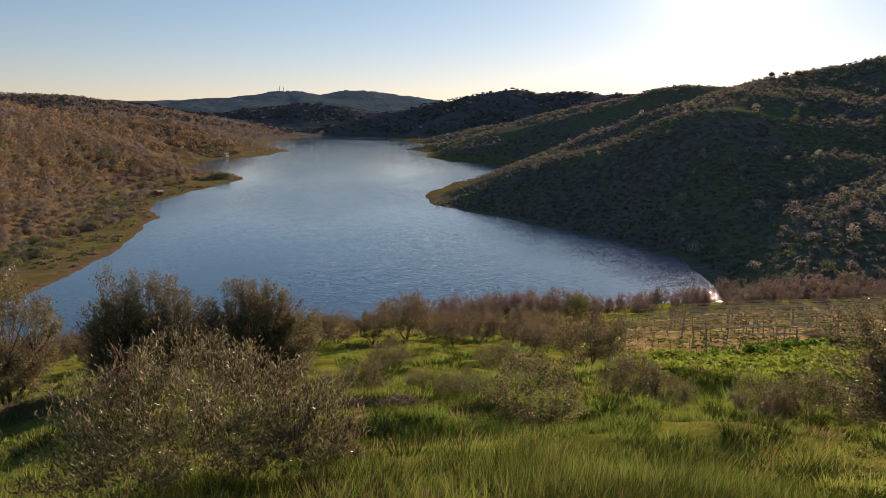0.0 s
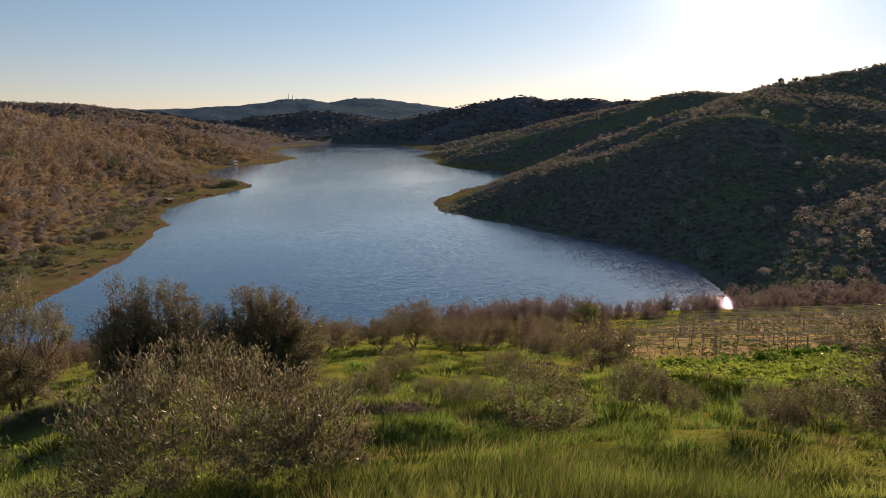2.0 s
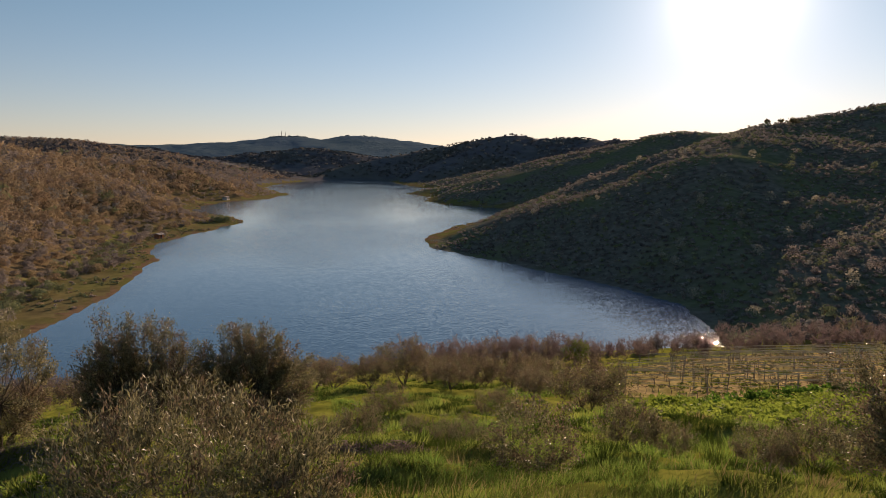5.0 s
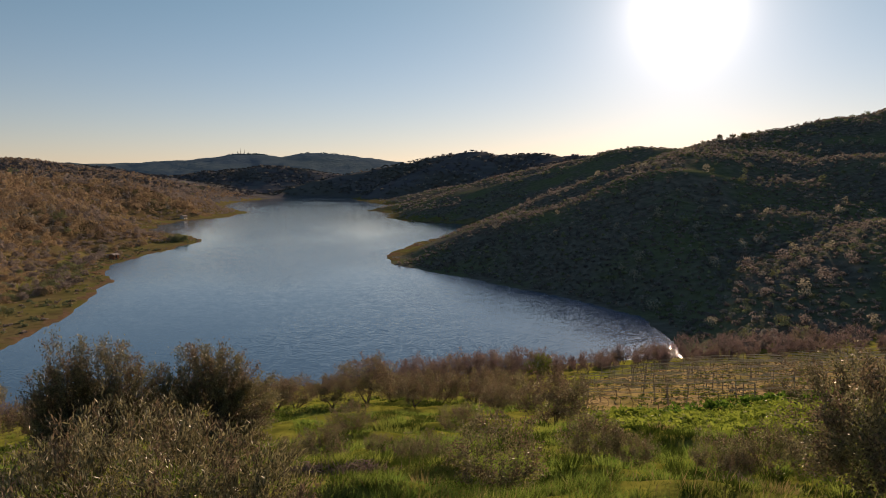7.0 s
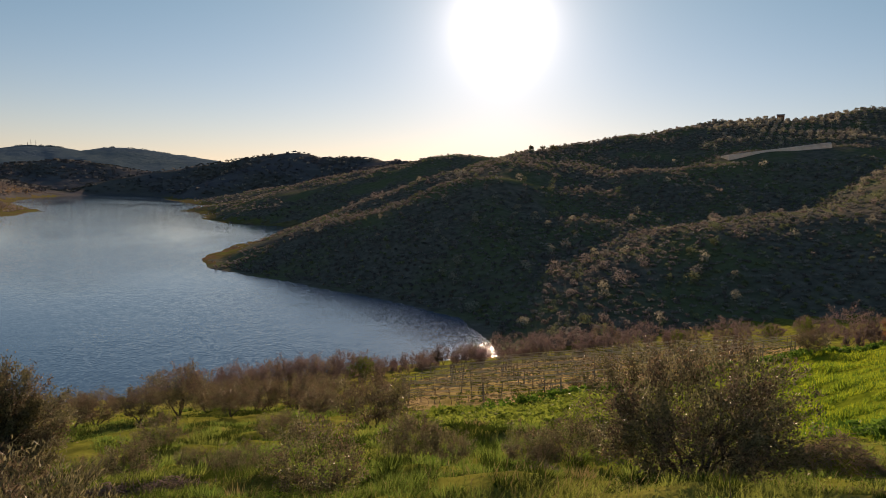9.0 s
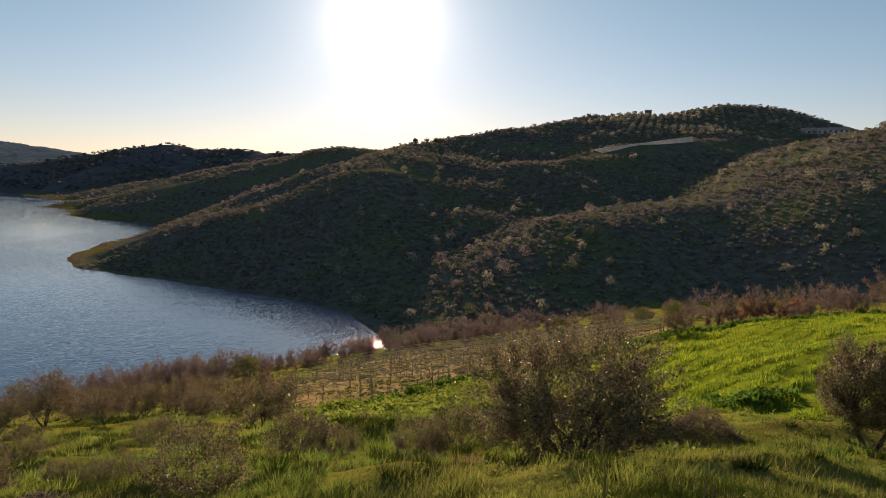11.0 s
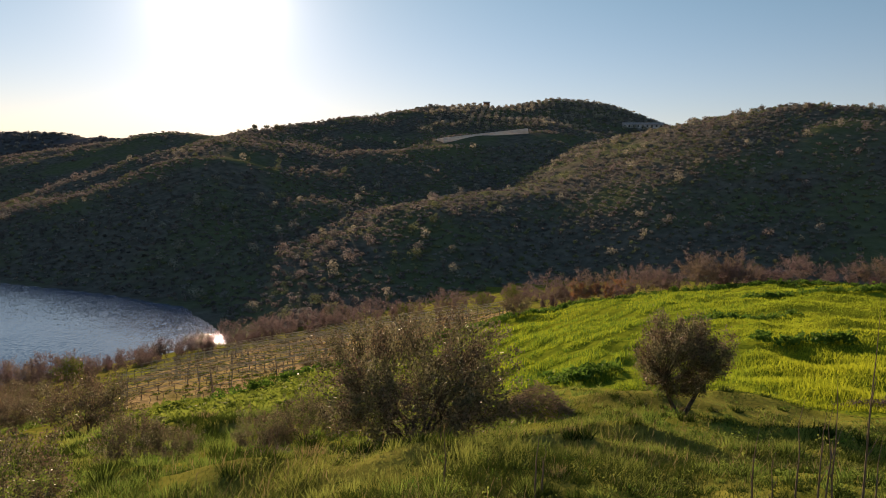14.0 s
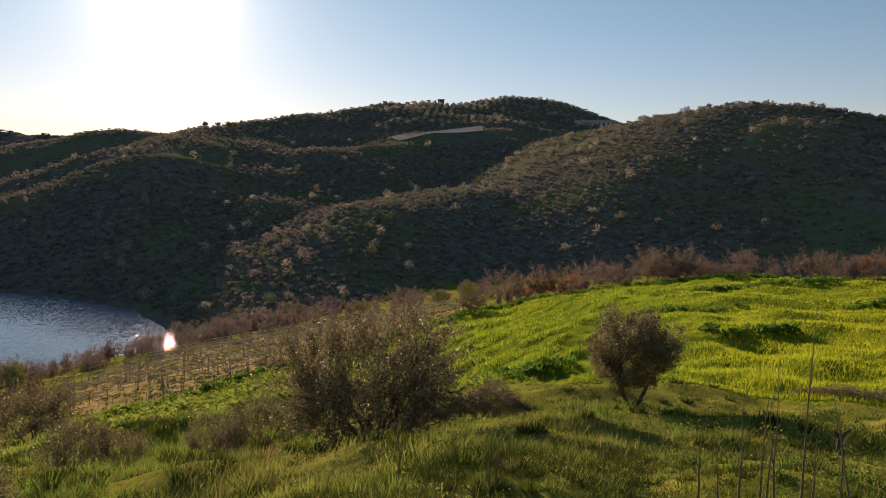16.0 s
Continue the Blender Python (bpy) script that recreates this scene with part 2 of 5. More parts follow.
# grassy banks and ledges across the slope: bearing, range, half length, half depth, height
HUMMOCKS = [(58, 12.0, 2.2, 0.9, 0.46), (70, 15.5, 2.6, 0.9, 0.34), (-7, 15.6, 2.4, 0.7, 0.42), (2, 14.2, 1.3, 0.6, 0.35), (15, 14.0, 1.8, 0.7, 0.32), (27, 12.4, 1.6, 0.6, 0.30),
            (-32, 24, 3.0, 1.0, 0.5), (-2, 25, 3.0, 1.0, 0.5), (6, 31, 3.4, 1.1, 0.5), (-5, 36, 4.0, 1.2, 0.5), (11, 27, 2.6, 0.9, 0.45), (44, 17.5, 1.8, 0.8, 0.3), (52, 9.6, 1.6, 0.6, 0.34),
            (-5, 11.2, 2.4, 1.3, 0.5), (7, 8.2, 3.4, 1.0, 0.20), (22, 9.0, 2.6, 1.0, 0.20), (36, 8.0, 1.6, 0.9, 0.26), (-27, 12.5, 2.4, 1.2, 0.4)]


def banks(x, y):
    total = 0.0
    for bearing, r, half, deep, h in HUMMOCKS:
        s, q = math.sin(radians(bearing)), math.cos(radians(bearing))
        u, v = x * q - y * s, x * s + y * q - r
        v = v + 0.12 * u * np.sin(u * 1.3 + bearing)
        total = total + h * np.exp(-(u / half) ** 2 - np.where(v < 0, v / (0.55 * deep), v / (1.6 * deep)) ** 2)
    return total


def land(x, y):
    x, y = np.asarray(x, float), np.asarray(y, float)
    r = np.hypot(x, y)
    far = far_land(x, y)
    tuft = np.clip((r - 1.5) / 6, 0, 1) * np.clip((140 - r) / 60, 0, 1)
    near = hillside(x, y) + tuft * (0.38 * fbm(x, y, 5.5, 3, 41) + 0.07 * fbm(x, y, 1.1, 2, 51) + 0.13 * np.clip((r - 10) / 8, 0, 1) * fbm(x, y, 2.3, 2, 43)) + banks(x, y)
    near = near - np.clip(r - 170, 0, None) * 0.03
    return np.maximum(near, far)


def ground(x, y):
    return float(land(np.array([x]), np.array([y]))[0])


def at(bearing, distance):
    """A place on the ground."""
    x, y = distance * math.sin(radians(bearing)), distance * math.cos(radians(bearing))
    return x, y, ground(x, y)


# ---- building tools ----
def soup(name, verts, faces, mats, index=None, smooth=False):
    """One mesh from arrays of corners and of faces with equal corner counts."""
    verts, faces = np.asarray(verts, np.float32), np.asarray(faces, np.int32)
    me = bpy.data.meshes.new(name)
    me.vertices.add(len(verts))
    me.vertices.foreach_set("co", verts.ravel())
    n, k = faces.shape
    me.loops.add(n * k)
    me.loops.foreach_set("vertex_index", faces.ravel())
    me.polygons.add(n)
    me.polygons.foreach_set("loop_start", np.arange(0, n * k, k, dtype=np.int32))
    for m in mats:
        me.materials.append(m)
    if index is not None:
        me.polygons.foreach_set("material_index", np.asarray(index, np.int32))
    me.polygons.foreach_set("use_smooth", np.full(n, smooth))
    me.update(calc_edges=True)
    return me


def child(name, me, parent, label=""):
    ob = new(name, me)
    ob.parent = parent
    if label:
        ob["label"] = label
    return ob


def blades(points, ways, length, width, rng, bend=0.0, tip=False):
    """Slim leaves or blades: start points, directions, lengths and widths. Four-cornered, or with tip three-cornered, wide at the foot."""
    n = len(points)
    side = np.cross(ways, rng.normal(size=(n, 3)))
    side /= np.linalg.norm(side, axis=1, keepdims=True) + 1e-9
    length, width = np.broadcast_to(length, n)[:, None], np.broadcast_to(width, n)[:, None]
    if tip:
        v = np.stack([points - side * width * 0.5, points + side * width * 0.5, points + ways * length], 1).reshape(-1, 3)
        return v, np.arange(3 * n).reshape(-1, 3)
    mid = points + ways * length * 0.5 + rng.normal(size=(n, 3)) * length * bend
    v = np.stack([points, mid + side * width * 0.5, points + ways * length, mid - side * width * 0.5], 1).reshape(-1, 3)
    return v, np.arange(4 * n).reshape(-1, 4)


def tubes(paths, sides=5):
    """Tapered tubes along paths of (x, y, z, radius)."""
    vs, fs, base = [], [], 0
    for path in paths:
        p = np.asarray(path, float)
        for k in range(len(p)):
            way = p[min(k + 1, len(p) - 1), :3] - p[max(k - 1, 0), :3]
            way /= np.linalg.norm(way) + 1e-9
            a1 = np.cross(way, (0.31, 0.87, 0.38))
            a1 /= np.linalg.norm(a1) + 1e-9
            a2 = np.cross(way, a1)
            for s in range(sides):
                an = 2 * math.pi * s / sides
                vs.append(p[k, :3] + p[k, 3] * (math.cos(an) * a1 + math.sin(an) * a2))
        for k in range(len(p) - 1):
            for s in range(sides):
                i, j = base + k * sides + s, base + k * sides + (s + 1) % sides
                fs.append((i, j, j + sides, i + sides))
        base += len(p) * sides
    return np.array(vs), np.array(fs)


def unit(v):
    return v / (np.linalg.norm(v, axis=-1, keepdims=True) + 1e-9)


# ---- the ground: one sheet to the horizon ----
VINEYARD = [(12.5, 47), (19.6, 42.3), (25, 43), (33, 47.5), (50, 51), (63, 62), (67, 80), (60, 89), (52, 95), (45, 98), (36, 94), (28, 88), (20, 77)]
CROP = [(12, 42.5), (19.6, 41.0), (25, 41.7), (33, 46), (50, 49.5), (61, 44), (73, 28), (79, 9), (72, -6), (25, -5), (24.5, 6), (23, 9.5), (20.5, 12.5), (19, 17.5), (11, 23), (8, 27), (9, 36)]


def within(poly, x, y):
    inside = np.zeros(np.shape(x), bool)
    for (x0, y0), (x1, y1) in zip(poly, poly[1:] + poly[:1]):
        inside ^= ((y0 > y) != (y1 > y)) & (x < (x1 - x0) * (y - y0) / ((y1 - y0) or 1e-9) + x0)
    return inside


def build_ground():
    az = np.concatenate([np.arange(-50, 92, 0.31), np.arange(92, 310, 3.0)])
    rad = np.concatenate([[0.0], np.geomspace(1.0, 4850, 410)])
    A, Rr = np.meshgrid(np.radians(az), rad, indexing="ij")
    x, y = Rr * np.sin(A), Rr * np.cos(A)
    z = land(x, y)
    n, k = x.shape
    ids = np.arange(n * k).reshape(n, k)
    nxt = np.roll(ids, -1, axis=0)
    faces = np.stack([ids[:, :-1], ids[:, 1:], nxt[:, 1:], nxt[:, :-1]], -1).reshape(-1, 4)
    v = np.stack([x, y, z], -1).reshape(-1, 3)
    c = v[faces].mean(1)
    cx, cy, cz, cr = c[:, 0], c[:, 1], c[:, 2], np.hypot(c[:, 0], c[:, 1])
    d = from_shore(cx, cy)
    wob = fbm(cx, cy, 9, 2, 77)
    near = hillside(cx, cy) + 0.5 > far_land(cx, cy)
    west = cx < -60
    idx = np.full(len(c), 3)
    idx[west & ~near] = 4
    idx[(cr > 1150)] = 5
    # from here out the ground takes the haze-blue colour
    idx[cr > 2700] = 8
    idx[~near & (west | (cr > 270)) & (cr < 1300) & (d < 3.5 + 2.5 * wob) & (cz < 2.5)] = 6
    idx[~near & (west | (cr > 290)) & (cr < 1500) & (d >= 3.5 + 2.5 * wob) & (cz < np.where(west, 1.6, 3.0) + wob)] = 7
    idx[near & (cr < 170)] = 0
    idx[near & within(CROP, cx + wob * 0.6, cy + wob * 0.6)] = 1
    idx[near & within(VINEYARD, cx + wob * 0.5, cy + wob * 0.5)] = 2
    me = soup("ground", v, faces, [M_TURF, M_CROP, M_SOIL, M_SLOPE, M_DRY, M_FAR_HAZED, M_BEACH, M_MEADOW, M_HORIZON_HAZED], idx, smooth=True)
    tagged(new("ground", me), "hilly ground with grass, green crop, vineyard soil and scrub slopes", "ground", kind="structure")


build_ground()


# ---- water ----
def build_water():
    m = bpy.data.materials.new("lake_water")
    m.use_nodes = True
    n, l = m.node_tree.nodes, m.node_tree.links
    b = n["Principled BSDF"]
    b.inputs["Base Color"].default_value = (0.05, 0.11, 0.19, 1)
    b.inputs["Roughness"].default_value = 0.02
    b.inputs["IOR"].default_value = 1.333
    geo = n.new("ShaderNodeNewGeometry")

    def waves(sx, sy, detail, rot):
        mp = n.new("ShaderNodeMapping")
        mp.inputs["Scale"].default_value = (sx, sy, 1)
        mp.inputs["Rotation"].default_value = (0, 0, radians(rot))
        x = n.new("ShaderNodeTexNoise")
        x.inputs["Scale"].default_value, x.inputs["Detail"].default_value = 1.0, detail
        l.new(geo.outputs["Position"], mp.inputs["Vector"])
        l.new(mp.outputs[0], x.inputs["Vector"])
        return x.outputs["Fac"]
    calm = n.new("ShaderNodeMapRange")
    calm.inputs["From Min"].default_value, calm.inputs["From Max"].default_value = 0.42, 0.60
    calm.inputs["To Min"].default_value, calm.inputs["To Max"].default_value = 1.0, 0.35
    l.new(waves(0.012, 0.006, 3.0, 20), calm.inputs["Value"])
    slopes = None
    for sx, sy, rot, detail, steep in ((2.6, 5.6, 12, 1.0, 0.21), (0.7, 2.2, -8, 2.0, 0.09), (0.12, 0.4, 6, 2.0, 0.02)):
        waves(sx, sy, detail, rot)
        colour = n[-1].outputs["Color"]
        low, big = n.new("ShaderNodeVectorMath"), n.new("ShaderNodeVectorMath")
        low.operation, big.operation = "SUBTRACT", "MULTIPLY"
        low.inputs[1].default_value, big.inputs[1].default_value = (0.5, 0.5, 0.5), (steep * 3.4, steep * 1.4, 0.0)
        l.new(colour, low.inputs[0])
        l.new(low.outputs[0], big.inputs[0])
        if slopes is None:
            slopes = big.outputs[0]
        else:
            both = n.new("ShaderNodeVectorMath")
            l.new(slopes, both.inputs[0])
            l.new(big.outputs[0], both.inputs[1])
            slopes = both.outputs[0]
    scaled, up, unit_way = n.new("ShaderNodeVectorMath"), n.new("ShaderNodeVectorMath"), n.new("ShaderNodeVectorMath")
    scaled.operation, unit_way.operation = "SCALE", "NORMALIZE"
    up.inputs[1].default_value = (0, 0, 1)
    l.new(slopes, scaled.inputs[0])
    l.new(calm.outputs[0], scaled.inputs["Scale"])
    l.new(scaled.outputs[0], up.inputs[0])
    l.new(up.outputs[0], unit_way.inputs[0])
    l.new(unit_way.outputs[0], b.inputs["Normal"])
    x0, x1, y0, y1 = -420.0, 90.0, 30.0, 1620.0
    me = soup("water", [(x0, y0, 0), (x1, y0, 0), (x1, y1, 0), (x0, y1, 0)], [(0, 1, 2, 3)], [m])
    tagged(new("water", me), "rippled blue reservoir water reflecting the evening sky", "water", kind="structure")


build_water()


# ---- plant materials ----
M_OLIVE = shader("olive_leaf", (0.048, 0.05, 0.024), (0.32, 0.295, 0.16), 6.0, rough=0.45, spec=0.14, translucent=0.36, island=0.9, patch=(0.10, 0.08, 0.042), patch_scale=0.9, patch_amount=0.3)
M_SILVER = shader("young_olive_leaf", (0.05, 0.05, 0.024), (0.36, 0.32, 0.17), 6.0, rough=0.42, spec=0.28, translucent=0.32, island=0.95)
M_OLIVE_DRY = shader("olive_leaf_brownish", (0.055, 0.042, 0.028), (0.28, 0.21, 0.135), 6.0, rough=0.5, spec=0.10, translucent=0.36, island=0.8)
M_BARK = shader("grey_bark", (0.05, 0.042, 0.034), (0.14, 0.12, 0.095), 14.0, bump=0.01, bump_scale=30)
M_TWIG = shader("bare_twig", (0.10, 0.078, 0.072), (0.27, 0.215, 0.195), 5.0, island=0.8, translucent=0.35)
M_TWIG_RED = shader("russet_twig", (0.12, 0.084, 0.084), (0.28, 0.20, 0.195), 5.0, island=0.8, translucent=0.35)
M_TWIG_TAN = shader("tan_twig", (0.12, 0.095, 0.065), (0.30, 0.235, 0.165), 5.0, island=0.8, translucent=0.3)
M_ORANGE = shader("orange_leaf", (0.24, 0.12, 0.055), (0.42, 0.235, 0.12), 5.0, island=0.8, translucent=0.3)
M_FRESH = shader("fresh_leaf", (0.09, 0.13, 0.025), (0.20, 0.24, 0.05), 5.0, island=0.8, translucent=0.35)
M_GRASS = shader("grass_blade", (0.065, 0.135, 0.025), (0.23, 0.31, 0.06), 0.6, rough=0.6, spec=0.03, translucent=0.62, island=0.6, patch=(0.27, 0.27, 0.065), patch_scale=0.25, patch_amount=0.5)
# darkened copy of the grass: painted shade in the sward, darker tufts elsewhere
M_GRASS_DARK_SHADED = shader("grass_blade_dark_shaded", (0.022, 0.048, 0.008), (0.085, 0.12, 0.02), 0.8, rough=0.6, spec=0.03, translucent=0.28, island=0.4)
M_STRAW = shader("dry_grass", (0.18, 0.14, 0.06), (0.34, 0.28, 0.13), 2.0, rough=0.7, spec=0.03, translucent=0.35, island=0.7)
M_WHEAT = shader("crop_blade", (0.13, 0.22, 0.02), (0.33, 0.41, 0.03), 0.5, rough=0.6, spec=0.03, translucent=0.66, island=0.35, patch=(0.40, 0.41, 0.02), patch_scale=0.045, patch_amount=0.4)
M_YELLOW = shader("yellowing_crop_blade", (0.21, 0.275, 0.018), (0.38, 0.43, 0.03), 0.5, rough=0.6, spec=0.03, translucent=0.66, island=0.35)
M_BEAN = shader("leafy_crop", (0.045, 0.11, 0.018), (0.15, 0.26, 0.035), 1.0, rough=0.6, spec=0.03, translucent=0.45, island=0.7)
M_LEAFY = shader("leafy_crop_young", (0.11, 0.17, 0.025), (0.29, 0.35, 0.06), 0.7, rough=0.6, spec=0.03, translucent=0.5, island=0.6)
M_BUSH_TAN = shader("bush_tan", (0.20, 0.155, 0.098), (0.46, 0.355, 0.22), 0.22, translucent=0.32, island=0.18)
M_BUSH_BROWN = shader("bush_brown", (0.165, 0.12, 0.082), (0.37, 0.275, 0.18), 0.22, translucent=0.32, island=0.18)
# olive scrub raised well above leaf tone to imitate haze over the slope
M_BUSH_OLIVE_HAZED = shader("bush_olive_hazed", (0.17, 0.16, 0.135), (0.35, 0.33, 0.28), 0.22, translucent=0.25, island=0.18)
M_BUSH_GREEN = shader("bush_green", (0.15, 0.165, 0.085), (0.29, 0.31, 0.16), 0.22, translucent=0.2, island=0.18, spec=0.0)
M_BUSH_GREY = shader("bush_grey_brown", (0.15, 0.13, 0.115), (0.30, 0.26, 0.235), 0.22, translucent=0.4, island=0.18)
M_BUSH_PALE = shader("bush_in_blossom", (0.26, 0.24, 0.17), (0.44, 0.41, 0.31), 0.22, translucent=0.35, island=0.18)
M_POST = shader("weathered_post", (0.17, 0.15, 0.13), (0.36, 0.325, 0.28), 8.0, bump=0.006, bump_scale=40)
M_WIRE = shader("trellis_wire", (0.42, 0.40, 0.36), (0.6, 0.57, 0.52), 4.0, rough=0.35, metal=0.3, spec=0.5)
M_WALL = shader("plaster_wall", (0.5, 0.47, 0.42), (0.62, 0.59, 0.54), 0.8, bump=0.01, bump_scale=6)
M_ROOF = shader("roof_sheet", (0.30, 0.27, 0.25), (0.42, 0.38, 0.35), 0.8, rough=0.6)
M_FILM = shader("greenhouse_film", (0.72, 0.68, 0.62), (0.86, 0.82, 0.76), 0.4, rough=0.35, spec=0.5, translucent=0.6)
M_DARK = shader("dark_opening", (0.02, 0.02, 0.022), (0.04, 0.04, 0.042), 2.0, rough=0.3)
M_BRICKISH = shader("rusty_shed_wall", (0.20, 0.09, 0.05), (0.32, 0.15, 0.09), 1.5)


# ---- scrub and woods on the hills ----
def scattered(rng, n, r0, r1, b0=-50.0, b1=88.0):
    b, r = rng.uniform(b0, b1, n), np.exp(rng.uniform(math.log(r0), math.log(r1), n))
    return r * np.sin(np.radians(b)), r * np.cos(np.radians(b)), r, b


def clumps(rng, x, y, z, size, tall, per, shape=0.42, upright=0.0):
    """Leafy clumps: a cloud of small facets round each centre, denser towards its skin, uneven in outline."""
    n = len(x)
    w = unit(rng.normal(size=(n, per, 3)))
    w[:, :, 2] = np.abs(w[:, :, 2]) * 1.1 - 0.25
    lump = 1 + 0.35 * np.sin(w[:, :, 0] * 5 + rng.uniform(0, 6, (n, 1))) * np.cos(w[:, :, 1] * 4 + rng.uniform(0, 6, (n, 1)))
    rad = rng.uniform(0.35, 1.0, (n, per)) ** 0.6 * lump
    c = w * rad[:, :, None] * (size[:, None, None] * 0.5)
    c[:, :, 2] *= tall[:, None]
    c += np.stack([x, y, z + size * 0.30 * tall], -1)[:, None, :]
    p1, p2 = rng.normal(size=(n, per, 3)), rng.normal(size=(n, per, 3))
    s = (size[:, None, None] * shape) * rng.uniform(0.5, 1.0, (n, per, 1))
    p1[:, :, 2] = np.abs(p1[:, :, 2]) + upright
    p1, p2 = unit(p1) * s * (0.6 + 0.15 * upright), unit(p2) * s * (0.42 - 0.10 * upright)
    v = np.stack([c - p1, c - p2 * 0.8, c + p1, c + p2], 2).reshape(-1, 3)
    return v, np.arange(n * per * 4).reshape(-1, 4)


def crowns(rng, x, y, z, wide, high, per, facet, slim=0.0, lobes=6):
    """Tree and bush crowns of several rounded lobes, each clad in small three-cornered sprays that lie along its skin.
    slim: how far the sprays are drawn out into upright twigs."""
    n = len(x)
    turn, out = rng.uniform(0, 2 * math.pi, (n, lobes)), np.sqrt(rng.uniform(0, 1, (n, lobes))) * 0.30
    up = rng.uniform(0.16, 0.66, (n, lobes)) - 0.30 * out
    centre = np.stack([np.cos(turn) * out * wide[:, None] + x[:, None], np.sin(turn) * out * wide[:, None] + y[:, None], up * high[:, None] + z[:, None]], -1)
    reach = rng.uniform(0.20, 0.33, (n, lobes))
    k = rng.integers(0, lobes, (n, per))
    i = np.arange(n)[:, None]
    u = unit(rng.normal(size=(n, per, 3)))
    u[:, :, 2] = np.where(rng.uniform(size=(n, per)) < 0.6, np.abs(u[:, :, 2]), u[:, :, 2])
    rad = reach[i, k] * rng.uniform(0.55, 1.1, (n, per)) ** 0.5
    c = centre[i, k] + u * rad[:, :, None] * np.stack([wide, wide, np.minimum(high, wide * 1.3)], -1)[:, None, :]
    c[:, :, 2] = np.maximum(c[:, :, 2], z[:, None] + 0.1)
    normal = unit(u + rng.normal(0, 0.35, (n, per, 3)))
    t1 = unit(np.cross(normal, rng.normal(size=(n, per, 3))) + slim * (u + np.array([0, 0, 1.2])))
    t2 = unit(np.cross(normal, t1))
    s = facet * wide[:, None, None] * rng.uniform(0.6, 1.3, (n, per, 1))
    t1, t2 = t1 * s * (1 + 0.5 * slim), t2 * s * (0.62 - 0.36 * slim)
    v = np.stack([c + t1, c - t1 * 0.6 + t2, c - t1 * 0.6 - t2], 2).reshape(-1, 3)
    return v, np.arange(n * per * 3).reshape(-1, 3)


def grid_spots(rng, x0, x1, y0, y1, step, jitter=0.5):
    """Scattered places, one to each cell of a grid."""
    gx, gy = np.meshgrid(np.arange(x0, x1, step), np.arange(y0, y1, step))
    gx, gy = gx.ravel(), gy.ravel()
    return gx + rng.uniform(-jitter, jitter, len(gx)) * step, gy + rng.uniform(-jitter, jitter, len(gy)) * step


WOOD_MATS = [M_BUSH_TAN, M_BUSH_BROWN, M_BUSH_OLIVE_HAZED, M_BUSH_GREEN, M_BUSH_PALE, M_BUSH_GREY, M_HORIZON_HAZED, M_FAR_HAZED]


def woodland(name, sets, label):
    """One sheet of woods from several stands: places, sizes, kinds and fineness."""
    vs, fs, ix, base = [], [], [], 0
    for v, kind, per in sets:
        vs.append(v)
        fs.append(np.arange(base, base + len(v)).reshape(-1, 3))
        ix.append(np.repeat(kind, per))
        base += len(v)
    tagged(new(name, soup(name, np.concatenate(vs), np.concatenate(fs), WOOD_MATS, np.concatenate(ix))), label, "scrub", kind="stuff")


def bearing_of(x, y):
    return np.degrees(np.arctan2(x, y))


